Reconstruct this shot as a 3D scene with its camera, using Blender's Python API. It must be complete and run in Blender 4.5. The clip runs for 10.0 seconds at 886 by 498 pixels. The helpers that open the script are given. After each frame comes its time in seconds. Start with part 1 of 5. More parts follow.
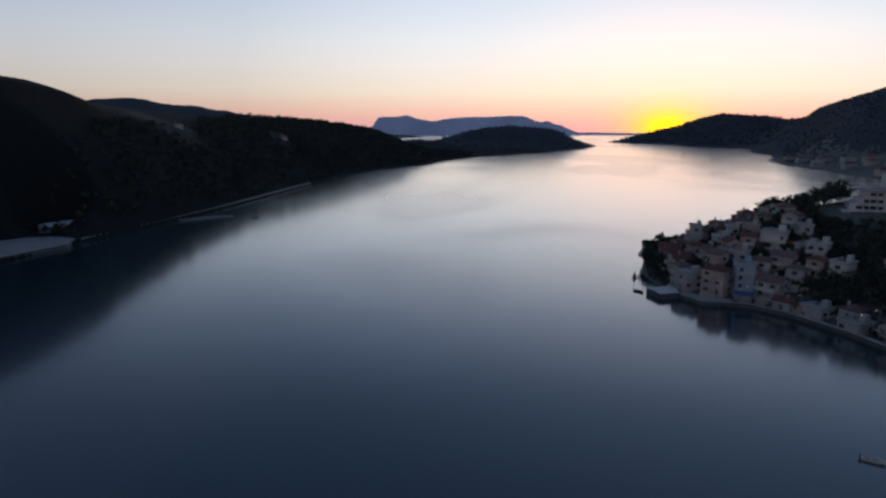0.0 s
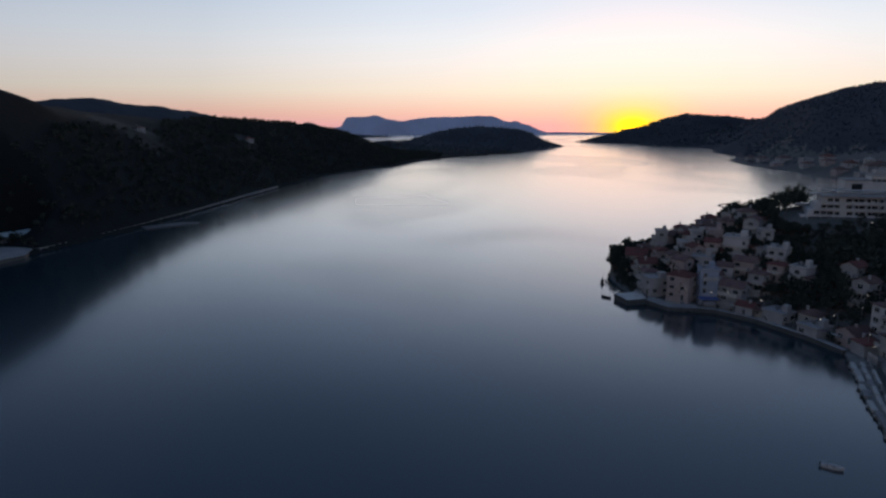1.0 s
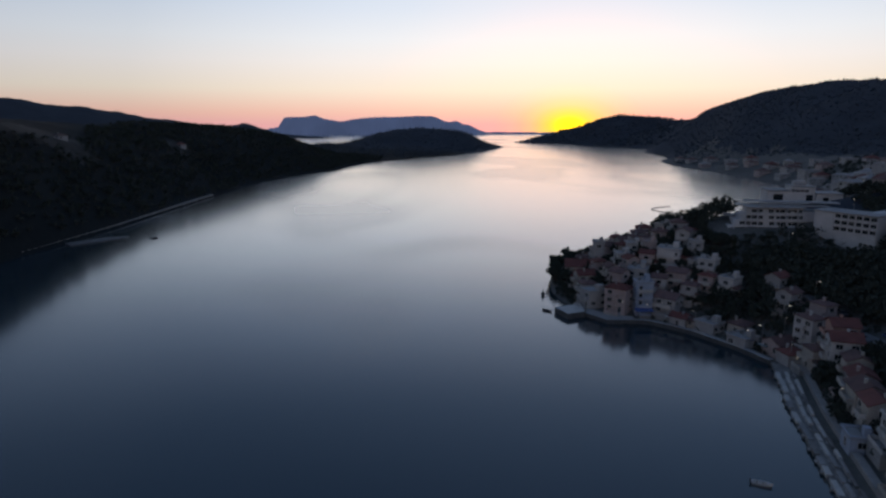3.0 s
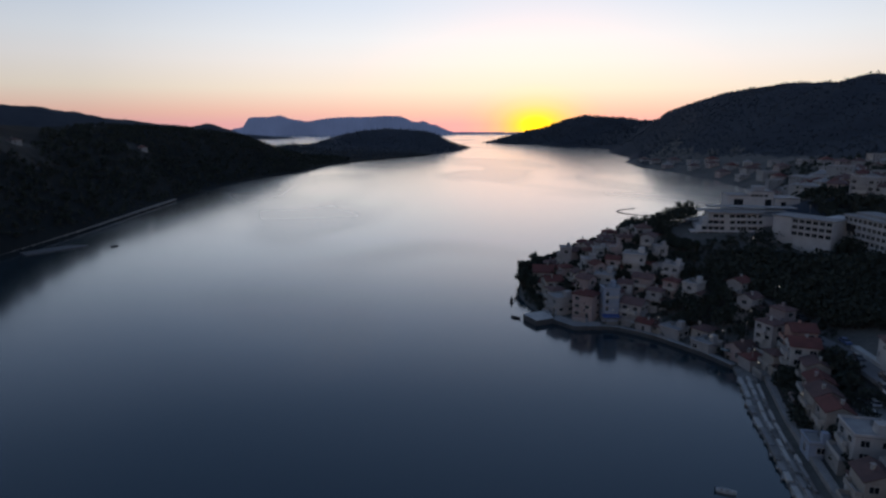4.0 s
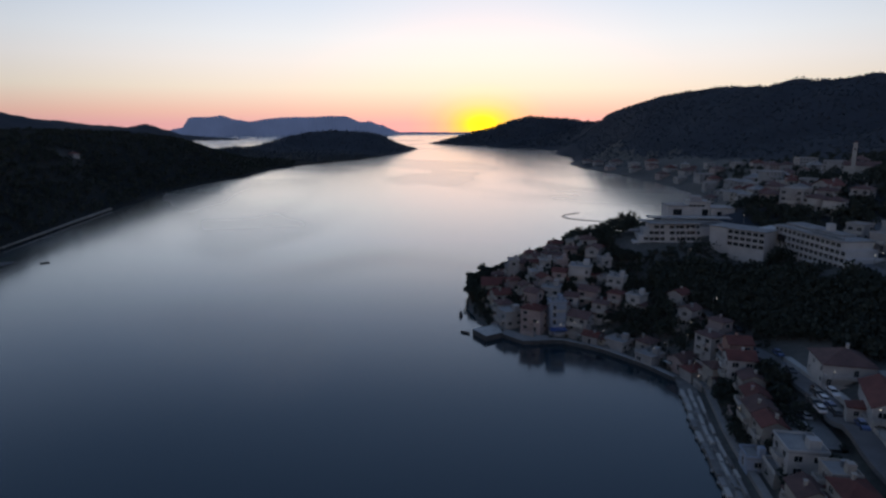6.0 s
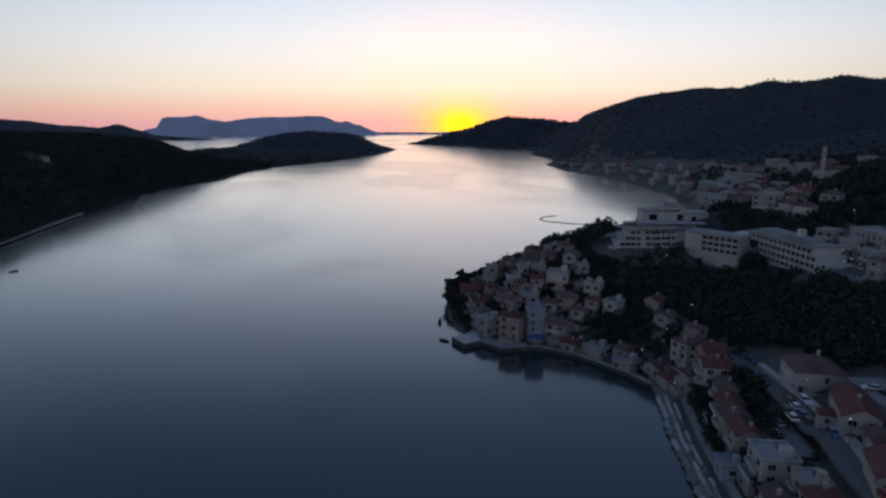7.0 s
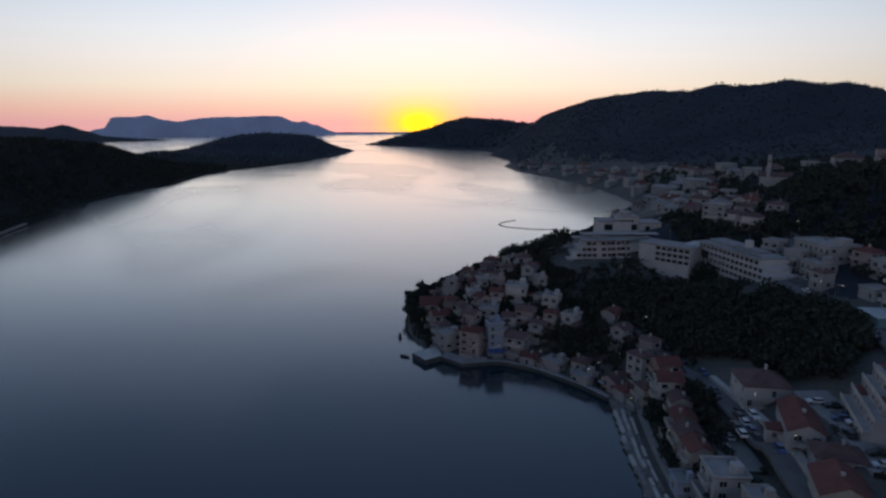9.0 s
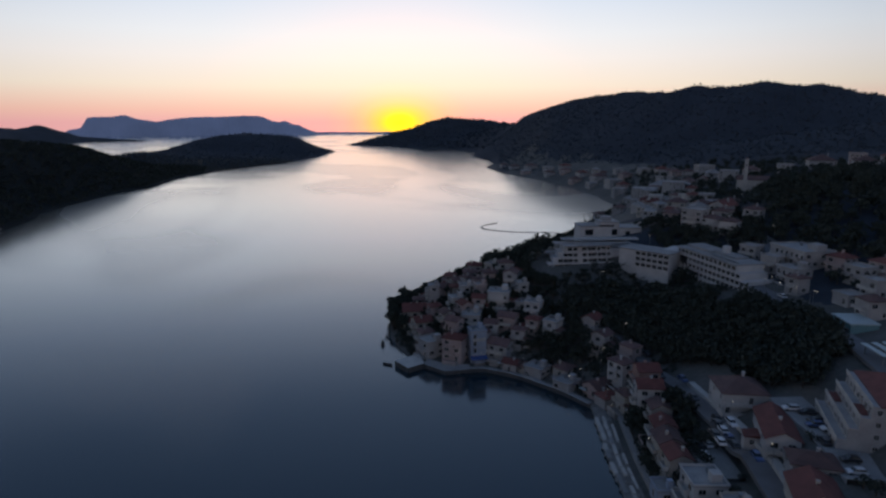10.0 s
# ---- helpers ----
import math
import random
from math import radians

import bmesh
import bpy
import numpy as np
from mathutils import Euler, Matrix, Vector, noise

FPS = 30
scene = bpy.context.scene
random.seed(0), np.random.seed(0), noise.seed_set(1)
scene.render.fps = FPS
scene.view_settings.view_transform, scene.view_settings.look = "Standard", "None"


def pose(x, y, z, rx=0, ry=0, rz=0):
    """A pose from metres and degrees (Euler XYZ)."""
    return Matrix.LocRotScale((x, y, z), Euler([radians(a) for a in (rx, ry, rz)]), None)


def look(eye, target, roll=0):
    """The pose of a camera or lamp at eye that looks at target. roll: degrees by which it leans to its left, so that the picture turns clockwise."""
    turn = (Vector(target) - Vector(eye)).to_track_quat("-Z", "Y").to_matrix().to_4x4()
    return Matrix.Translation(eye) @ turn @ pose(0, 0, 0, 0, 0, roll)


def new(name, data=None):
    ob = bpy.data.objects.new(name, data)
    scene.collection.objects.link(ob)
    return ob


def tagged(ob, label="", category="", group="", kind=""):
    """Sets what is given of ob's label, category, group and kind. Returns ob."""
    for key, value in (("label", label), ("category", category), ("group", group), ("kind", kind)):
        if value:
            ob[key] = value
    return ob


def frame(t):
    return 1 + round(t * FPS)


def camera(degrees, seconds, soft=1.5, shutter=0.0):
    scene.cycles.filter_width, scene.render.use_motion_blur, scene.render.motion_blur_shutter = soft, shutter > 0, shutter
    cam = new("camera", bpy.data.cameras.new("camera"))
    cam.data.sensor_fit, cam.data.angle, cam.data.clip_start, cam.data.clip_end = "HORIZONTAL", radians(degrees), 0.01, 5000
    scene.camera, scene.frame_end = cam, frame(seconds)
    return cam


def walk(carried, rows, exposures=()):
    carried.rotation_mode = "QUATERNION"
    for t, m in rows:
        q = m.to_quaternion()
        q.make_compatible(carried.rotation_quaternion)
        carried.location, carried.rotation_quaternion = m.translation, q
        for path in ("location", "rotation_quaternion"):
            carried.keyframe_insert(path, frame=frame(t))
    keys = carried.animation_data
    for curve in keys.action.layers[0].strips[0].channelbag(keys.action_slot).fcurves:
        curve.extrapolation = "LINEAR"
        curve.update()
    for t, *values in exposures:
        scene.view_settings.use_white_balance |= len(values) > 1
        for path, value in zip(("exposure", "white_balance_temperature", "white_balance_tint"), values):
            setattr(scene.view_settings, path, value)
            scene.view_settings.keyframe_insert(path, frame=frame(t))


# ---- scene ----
cam = camera(71.4, 10.0, soft=2.5)
# seconds, x, y, z, tilt, lean, turn
PATH = [
    (0.0, 0.15, 0.08, 59.96, 78.712, -0.182, -0.000),
    (0.5, 0.33, 0.59, 61.58, 78.693, -0.139, -1.457),
    (1.0, 0.49, 1.10, 63.19, 78.676, -0.103, -2.820),
    (1.5, 0.62, 1.63, 64.80, 78.658, -0.072, -4.158),
    (2.0, 0.74, 2.15, 66.40, 78.641, -0.047, -5.420),
    (2.5, 0.86, 2.68, 68.00, 78.625, -0.027, -6.807),
    (4.0, 1.25, 4.24, 72.75, 78.575, 0.011, -11.227),
    (4.5, 1.40, 4.74, 74.32, 78.558, 0.018, -12.686),
    (5.0, 1.56, 5.22, 75.88, 78.540, 0.023, -13.975),
    (5.5, 1.74, 5.67, 77.44, 78.522, 0.026, -15.049),
    (7.0, 2.34, 6.87, 82.10, 78.465, 0.032, -18.081),
    (7.5, 2.55, 7.19, 83.65, 78.444, 0.035, -19.073),
    (8.0, 2.76, 7.47, 85.21, 78.422, 0.039, -20.025),
    (8.5, 2.96, 7.69, 86.77, 78.398, 0.045, -21.003),
    (9.0, 3.13, 7.85, 88.33, 78.374, 0.054, -21.851),
    (9.5, 3.28, 7.95, 89.91, 78.348, 0.065, -22.689),
    (10.0, 3.38, 7.98, 91.50, 78.320, 0.080, -23.515),
]
walk(cam, [(t, pose(x, y, z, rx, ry, rz)) for t, x, y, z, rx, ry, rz in PATH])

# ---- sky and sun: the sun has just gone behind the far hills ----
SUN_TURN, SUN_RISE = 19.6, -0.1  # degrees clockwise from y, and above the horizon
SUN_WAY = Vector((math.sin(radians(SUN_TURN)) * math.cos(radians(SUN_RISE)), math.cos(radians(SUN_TURN)) * math.cos(radians(SUN_RISE)), math.sin(radians(SUN_RISE))))
world = bpy.data.worlds.new("evening_sky")
world.use_nodes = True
scene.world = world
wt = world.node_tree
wt.nodes.clear()


def wmath(op, a, b=None):
    n = wt.nodes.new("ShaderNodeMath")
    n.operation = op
    for i, v in enumerate((a, b)):
        if v is None:
            continue
        if isinstance(v, (int, float)):
            n.inputs[i].default_value = v
        else:
            wt.links.new(v, n.inputs[i])
    return n.outputs[0]


def wramp(fac, stops):
    n = wt.nodes.new("ShaderNodeValToRGB")
    els = n.color_ramp.elements
    while len(els) < len(stops):
        els.new(0.5)
    for e, (p, c) in zip(els, stops):
        e.position, e.color = p, (*c, 1)
    wt.links.new(fac, n.inputs[0])
    return n.outputs[0]


def wmix(kind, fac, a, b):
    n = wt.nodes.new("ShaderNodeMix")
    n.data_type, n.blend_type, n.clamp_result = "RGBA", kind, False
    for i, v in ((0, fac), (6, a), (7, b)):
        if isinstance(v, (int, float)):
            n.inputs[i].default_value = v
        elif isinstance(v, tuple):
            n.inputs[i].default_value = v
        else:
            wt.links.new(v, n.inputs[i])
    return n.outputs[2]


coord = wt.nodes.new("ShaderNodeTexCoord").outputs["Generated"]
split = wt.nodes.new("ShaderNodeSeparateXYZ")
wt.links.new(coord, split.inputs[0])
height = wmath("MAXIMUM", split.outputs[2], 0.0)
dot = wt.nodes.new("ShaderNodeVectorMath")
dot.operation = "DOT_PRODUCT"
wt.links.new(coord, dot.inputs[0])
dot.inputs[1].default_value = SUN_WAY
toward = dot.outputs["Value"]
# the colour of the clear dusk sky by height (sine of the elevation)
dusk = wramp(height, [(0.0, (0.93, 0.46, 0.44)), (0.018, (0.98, 0.58, 0.46)), (0.035, (0.99, 0.71, 0.56)), (0.053, (0.99, 0.84, 0.68)), (0.094, (0.97, 0.90, 0.85)),
                      (0.127, (0.90, 0.905, 0.92)), (0.171, (0.77, 0.83, 0.92)), (0.215, (0.69, 0.78, 0.90)), (0.30, (0.40, 0.52, 0.72)), (0.42, (0.19, 0.295, 0.48)), (0.65, (0.175, 0.285, 0.50)), (1.0, (0.165, 0.275, 0.49))])
# the half of the sky away from the sunset is dimmer and bluer
side = wramp(wmath("MULTIPLY", wmath("ADD", toward, 1.0), 0.5), [(0.0, (0.60, 0.585, 0.63)), (0.5, (0.58, 0.58, 0.62)), (0.80, (0.58, 0.62, 0.68)), (0.895, (0.70, 0.735, 0.78)), (0.965, (0.93, 0.94, 0.96)), (0.978, (0.97, 0.97, 0.98)), (0.99, (1.08, 1.02, 1.0)), (1.0, (1.32, 1.06, 0.99))])
low_sky = wmix("MULTIPLY", 1.0, dusk, side)
# higher up the light gathers more narrowly over the sunset
over = wramp(wmath("MULTIPLY", wmath("ADD", toward, 1.0), 0.5), [(0.5, (0.70, 0.70, 0.70)), (0.80, (0.70, 0.71, 0.72)), (0.88, (0.77, 0.78, 0.80)), (0.94, (0.92, 0.91, 0.92)), (0.985, (1.15, 1.06, 1.0))])
upper = wramp(height, [(0.18, (0, 0, 0)), (0.23, (1, 1, 1))])
base_sky = wmix("MULTIPLY", upper, low_sky, over)
# the glow round the place where the sun went down, wider than high
offset = wt.nodes.new("ShaderNodeVectorMath")
offset.operation = "SUBTRACT"
wt.links.new(coord, offset.inputs[0])
offset.inputs[1].default_value = SUN_WAY
flat = wt.nodes.new("ShaderNodeVectorMath")
flat.operation = "MULTIPLY"
wt.links.new(offset.outputs[0], flat.inputs[0])
flat.inputs[1].default_value = (1.0, 1.0, 1.8)
span = wt.nodes.new("ShaderNodeVectorMath")
span.operation = "LENGTH"
wt.links.new(flat.outputs[0], span.inputs[0])
away = wmath("DIVIDE", span.outputs["Value"], 0.165)
glow_add = wramp(away, [(0.0, (3.0, 1.8, 0.0)), (0.10, (0.7, 0.6, 0.0)), (0.20, (0.16, 0.30, 0.0)), (0.31, (0.04, 0.15, 0.0)), (0.46, (0.01, 0.05, 0.0)), (0.70, (0, 0, 0))])
glow_blue = wramp(away, [(0.0, (1, 1, 0.05)), (0.13, (1, 1, 0.08)), (0.22, (1, 1, 0.30)), (0.36, (1, 1, 0.70)), (0.54, (1, 1, 0.92)), (0.74, (1, 1, 1))])
glowing = wmix("ADD", 1.0, wmix("MULTIPLY", 1.0, base_sky, glow_blue), glow_add)
nishita = wt.nodes.new("ShaderNodeTexSky")
nishita.sky_type, nishita.sun_disc = "NISHITA", False
nishita.sun_elevation, nishita.sun_rotation = radians(SUN_RISE), radians(SUN_TURN)
nishita.altitude = 60.0
back = wt.nodes.new("ShaderNodeBackground")
wt.links.new(wmix("ADD", 0.01, glowing, nishita.outputs[0]), back.inputs["Color"])
back.inputs["Strength"].default_value = 1.0
wt.links.new(back.outputs[0], wt.nodes.new("ShaderNodeOutputWorld").inputs[0])

sun_data = bpy.data.lights.new("sun", "SUN")
sun_data.energy, sun_data.angle, sun_data.color = 0.4, radians(1.0), (1.0, 0.62, 0.36)
sun = new("sun", sun_data)
sun.matrix_world = look(tuple(SUN_WAY * 900), (0, 0, 0))
scene.view_settings.exposure = 0.0

# ---- materials ----


def material(name, colour, rough=0.8, second=None, scale=0.5, fine=6.0, metal=0.0, bump=0.0, emit=0.0, island=0.0, spec=0.5):
    """A surface with two scales of variation between two colours, and fine relief."""
    m = bpy.data.materials.new(name)
    m.use_nodes = True
    nt = m.node_tree
    b = nt.nodes["Principled BSDF"]
    b.inputs["Roughness"].default_value, b.inputs["Metallic"].default_value = rough, metal
    b.inputs["Specular IOR Level"].default_value = spec
    second = second or tuple(c * 0.7 for c in colour)
    pos = nt.nodes.new("ShaderNodeNewGeometry")
    big, small = nt.nodes.new("ShaderNodeTexNoise"), nt.nodes.new("ShaderNodeTexNoise")
    big.inputs["Scale"].default_value, small.inputs["Scale"].default_value = scale, fine
    big.inputs["Detail"].default_value, small.inputs["Detail"].default_value = 4.0, 3.0
    add = nt.nodes.new("ShaderNodeMath")
    add.operation = "MULTIPLY_ADD"
    add.inputs[1].default_value = 0.6
    for n in (big, small):
        nt.links.new(pos.outputs["Position"], n.inputs["Vector"])
    nt.links.new(big.outputs["Fac"], add.inputs[0])
    half = nt.nodes.new("ShaderNodeMath")
    half.operation = "MULTIPLY"
    half.inputs[1].default_value = 0.4
    nt.links.new(small.outputs["Fac"], half.inputs[0])
    nt.links.new(half.outputs[0], add.inputs[2])
    ramp = nt.nodes.new("ShaderNodeValToRGB")
    ramp.color_ramp.elements[0].position, ramp.color_ramp.elements[1].position = 0.36, 0.64
    ramp.color_ramp.elements[0].color, ramp.color_ramp.elements[1].color = (*second, 1), (*colour, 1)
    nt.links.new(add.outputs[0], ramp.inputs[0])
    out = ramp.outputs[0]
    if island:
        info = nt.nodes.new("ShaderNodeObjectInfo")
        hsv = nt.nodes.new("ShaderNodeHueSaturation")
        k = nt.nodes.new("ShaderNodeMath")
        k.operation = "MULTIPLY_ADD"
        k.inputs[1].default_value, k.inputs[2].default_value = island, 1 - island / 2
        summed = nt.nodes.new("ShaderNodeMath")
        summed.operation = "FRACT"
        both = nt.nodes.new("ShaderNodeMath")
        both.operation = "ADD"
        nt.links.new(info.outputs["Random"], both.inputs[0])
        nt.links.new(pos.outputs["Random Per Island"], both.inputs[1])
        nt.links.new(both.outputs[0], summed.inputs[0])
        nt.links.new(summed.outputs[0], k.inputs[0])
        nt.links.new(k.outputs[0], hsv.inputs["Value"])
        nt.links.new(out, hsv.inputs["Color"])
        out = hsv.outputs[0]
    nt.links.new(out, b.inputs["Base Color"])
    if bump:
        bp = nt.nodes.new("ShaderNodeBump")
        bp.inputs["Strength"].default_value, bp.inputs["Distance"].default_value = bump, 0.3
        nt.links.new(small.outputs["Fac"], bp.inputs["Height"])
        nt.links.new(bp.outputs[0], b.inputs["Normal"])
    if emit:
        b.inputs["Emission Color"].default_value = (*colour, 1)
        b.inputs["Emission Strength"].default_value = emit
    return m


M = {
    # hill ground: the blue of distance haze is mixed into its colour
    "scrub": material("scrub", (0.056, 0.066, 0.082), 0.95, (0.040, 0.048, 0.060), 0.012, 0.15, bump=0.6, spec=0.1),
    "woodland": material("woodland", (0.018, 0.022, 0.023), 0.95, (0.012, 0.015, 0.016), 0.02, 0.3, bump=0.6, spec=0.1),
    "clearing": material("clearing", (0.050, 0.050, 0.050), 0.95, (0.014, 0.017, 0.016), 0.05, 0.25, bump=0.4, spec=0.2),
    "soil": material("soil", (0.15, 0.145, 0.135), 0.95, (0.085, 0.088, 0.08), 0.06, 0.7, bump=0.3, spec=0.2),
    # far scrub clumps, paled and blued in the colour to stand for haze
    "hazed_scrub_leaf": material("hazed_scrub_leaf", (0.085, 0.105, 0.130), 0.95, (0.064, 0.082, 0.104), 0.15, 2.0, island=0.2, spec=0.1),
    "leaf": material("leaf", (0.054, 0.064, 0.052), 0.9, (0.038, 0.047, 0.038), 0.15, 2.0, island=0.3, spec=0.2),
    "cypress_leaf": material("cypress_leaf", (0.042, 0.052, 0.036), 0.9, (0.028, 0.036, 0.024), 0.2, 2.0, island=0.4, spec=0.2),
    "bark": material("bark", (0.12, 0.09, 0.065), 0.95, (0.07, 0.055, 0.04), 1.0, 8.0, bump=0.4),
    "cream": material("cream_plaster", (0.48, 0.44, 0.385), 0.9, (0.34, 0.31, 0.28), 0.25, 2.5, bump=0.1),
    "white": material("white_plaster", (0.56, 0.54, 0.52), 0.9, (0.42, 0.405, 0.395), 0.25, 2.5, bump=0.1),
    "hotel_wall": material("hotel_plaster", (0.60, 0.59, 0.58), 0.9, (0.45, 0.445, 0.44), 0.2, 2.0, bump=0.1),
    "grey": material("grey_plaster", (0.42, 0.405, 0.395), 0.9, (0.30, 0.29, 0.285), 0.25, 2.5, bump=0.1),
    "pink": material("pink_plaster", (0.45, 0.36, 0.34), 0.9, (0.33, 0.27, 0.255), 0.25, 2.5, bump=0.1),
    "blue": material("blue_plaster", (0.36, 0.41, 0.50), 0.9, (0.28, 0.33, 0.41), 0.25, 2.5, bump=0.1),
    "red": material("rust_plaster", (0.50, 0.30, 0.24), 0.9, (0.38, 0.24, 0.20), 0.25, 2.5, bump=0.1),
    "tiles": material("clay_tiles", (0.20, 0.080, 0.070), 0.9, (0.13, 0.058, 0.052), 0.4, 4.0, bump=0.4, island=0.35, spec=0.2),
    "old_tiles": material("weathered_tiles", (0.19, 0.115, 0.105), 0.9, (0.115, 0.08, 0.078), 0.4, 4.0, bump=0.4, island=0.35, spec=0.2),
    "membrane": material("flat_roof", (0.36, 0.35, 0.34), 0.9, (0.24, 0.24, 0.24), 0.3, 3.0, bump=0.1, island=0.3),
    "concrete": material("concrete", (0.34, 0.33, 0.32), 0.85, (0.22, 0.22, 0.215), 0.2, 2.0, bump=0.2),
    "pale_stone": material("pale_stone", (0.56, 0.54, 0.50), 0.85, (0.40, 0.39, 0.37), 0.3, 2.0, bump=0.2),
    # darker stone for the sides of quays and pier, and the jetty
    "dark_stone": material("dark_stone", (0.10, 0.10, 0.10), 0.6, (0.06, 0.06, 0.06), 0.4, 3.0, bump=0.4),
    "asphalt": material("asphalt", (0.19, 0.19, 0.195), 0.9, (0.125, 0.125, 0.13), 0.15, 3.0, bump=0.1),
    "pebbles": material("pebbles", (0.26, 0.25, 0.235), 0.9, (0.14, 0.136, 0.13), 0.4, 5.0, bump=0.5),
    "glass": material("window_glass", (0.02, 0.025, 0.03), 0.12, (0.015, 0.018, 0.022), 0.3, 2.0),
    "frame": material("window_frame", (0.55, 0.54, 0.52), 0.6, (0.42, 0.41, 0.40), 1.0, 6.0),
    "wood": material("brown_wood", (0.16, 0.10, 0.06), 0.7, (0.09, 0.06, 0.04), 0.5, 6.0),
    "awning": material("blue_awning", (0.07, 0.12, 0.30), 0.8, (0.05, 0.08, 0.22), 0.5, 4.0),
    "metal": material("grey_metal", (0.32, 0.33, 0.34), 0.45, (0.22, 0.23, 0.24), 0.8, 6.0, metal=0.7),
    "rubber": material("rubber", (0.02, 0.02, 0.02), 0.8, (0.012, 0.012, 0.012), 1.0, 8.0),
    "hull": material("white_hull", (0.62, 0.62, 0.60), 0.4, (0.5, 0.5, 0.49), 0.6, 5.0),
    "dark_hull": material("dark_hull", (0.05, 0.055, 0.065), 0.5, (0.03, 0.03, 0.04), 0.6, 5.0),
    "canopy": material("pale_canopy", (0.46, 0.54, 0.55), 0.5, (0.34, 0.41, 0.42), 0.4, 3.0),
    "teal": material("teal_panel", (0.16, 0.30, 0.32), 0.5, (0.11, 0.22, 0.24), 0.4, 3.0),
    "lamp_glow": material("lamp_glow", (1.0, 0.90, 0.72), 0.5, (1.0, 0.86, 0.65), 1.0, 4.0, emit=0.7),
    "car_white": material("car_white", (0.62, 0.62, 0.63), 0.3, (0.55, 0.55, 0.56), 0.5, 4.0),
    "car_dark": material("car_dark", (0.03, 0.033, 0.04), 0.3, (0.02, 0.022, 0.028), 0.5, 4.0),
    "car_blue": material("car_blue", (0.05, 0.09, 0.22), 0.3, (0.04, 0.07, 0.17), 0.5, 4.0),
    "car_red": material("car_red", (0.30, 0.04, 0.035), 0.3, (0.24, 0.03, 0.03), 0.5, 4.0),
}


def water_material():
    """Calm sea: slow swell, fine ripples, and smooth slicks among ruffled stretches."""
    m = bpy.data.materials.new("sea_water")
    m.use_nodes = True
    nt = m.node_tree
    b = nt.nodes["Principled BSDF"]
    b.inputs["Base Color"].default_value = (0.003, 0.023, 0.036, 1)
    b.inputs["IOR"].default_value = 1.36
    # the long smooth swell mirrors more clearly than the ripples on it
    b.inputs["Coat Weight"].default_value, b.inputs["Coat Roughness"].default_value, b.inputs["Coat IOR"].default_value = 1.0, 0.11, 1.36
    pos = nt.nodes.new("ShaderNodeNewGeometry").outputs["Position"]
    stretch = nt.nodes.new("ShaderNodeVectorMath")
    stretch.operation = "MULTIPLY"
    stretch.inputs[1].default_value = (1.0, 0.45, 1.0)
    nt.links.new(pos, stretch.inputs[0])
    slick = nt.nodes.new("ShaderNodeTexNoise")
    slick.inputs["Scale"].default_value, slick.inputs["Detail"].default_value, slick.inputs["Distortion"].default_value = 0.0055, 1.6, 0.9
    nt.links.new(stretch.outputs[0], slick.inputs["Vector"])
    rough = nt.nodes.new("ShaderNodeMapRange")
    for k, v in (("From Min", 0.47), ("From Max", 0.54), ("To Min", 0.145), ("To Max", 0.265)):
        rough.inputs[k].default_value = v
    nt.links.new(slick.outputs["Fac"], rough.inputs["Value"])
    # the open bay is a little more ruffled by the breeze than the sheltered water near the town
    along = nt.nodes.new("ShaderNodeSeparateXYZ")
    nt.links.new(pos, along.inputs[0])
    for base, target in ((rough.outputs[0], "Roughness"), (None, "Coat Roughness")):
        breeze = nt.nodes.new("ShaderNodeMapRange")
        for k, v in (("From Min", 260.0), ("From Max", 800.0), ("To Min", 0.0 if base else 0.11), ("To Max", 0.02 if base else 0.14)):
            breeze.inputs[k].default_value = v
        nt.links.new(along.outputs[1], breeze.inputs["Value"])
        out = breeze.outputs[0]
        if base:
            total = nt.nodes.new("ShaderNodeMath")
            nt.links.new(base, total.inputs[0])
            nt.links.new(out, total.inputs[1])
            out = total.outputs[0]
        nt.links.new(out, b.inputs[target])
    ripple = nt.nodes.new("ShaderNodeTexNoise")
    ripple.inputs["Scale"].default_value, ripple.inputs["Detail"].default_value = 0.5, 3.0
    nt.links.new(pos, ripple.inputs["Vector"])
    bp = nt.nodes.new("ShaderNodeBump")
    bp.inputs["Strength"].default_value, bp.inputs["Distance"].default_value = 0.035, 0.2
    nt.links.new(ripple.outputs["Fac"], bp.inputs["Height"])
    nt.links.new(bp.outputs[0], b.inputs["Normal"])
    return m


M["water"] = water_material()


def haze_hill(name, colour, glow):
    """Far mountains with the blue of the haze before them painted on as emission."""
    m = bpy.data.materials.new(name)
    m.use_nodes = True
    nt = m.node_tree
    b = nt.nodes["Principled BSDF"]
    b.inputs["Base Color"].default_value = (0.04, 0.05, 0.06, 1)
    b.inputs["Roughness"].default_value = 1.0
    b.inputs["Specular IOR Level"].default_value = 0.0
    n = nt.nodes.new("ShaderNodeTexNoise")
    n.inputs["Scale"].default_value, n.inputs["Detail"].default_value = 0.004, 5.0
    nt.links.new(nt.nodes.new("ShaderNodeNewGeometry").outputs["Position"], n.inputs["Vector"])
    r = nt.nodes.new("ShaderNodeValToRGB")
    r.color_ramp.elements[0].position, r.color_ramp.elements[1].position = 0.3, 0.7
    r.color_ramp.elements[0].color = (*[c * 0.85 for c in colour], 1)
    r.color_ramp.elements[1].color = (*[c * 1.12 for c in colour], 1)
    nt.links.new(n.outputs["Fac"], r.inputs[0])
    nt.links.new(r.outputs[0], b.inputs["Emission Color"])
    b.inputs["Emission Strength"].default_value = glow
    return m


M["haze_glow_hill"] = haze_hill("haze_glow_hill", (0.050, 0.070, 0.140), 1.0)

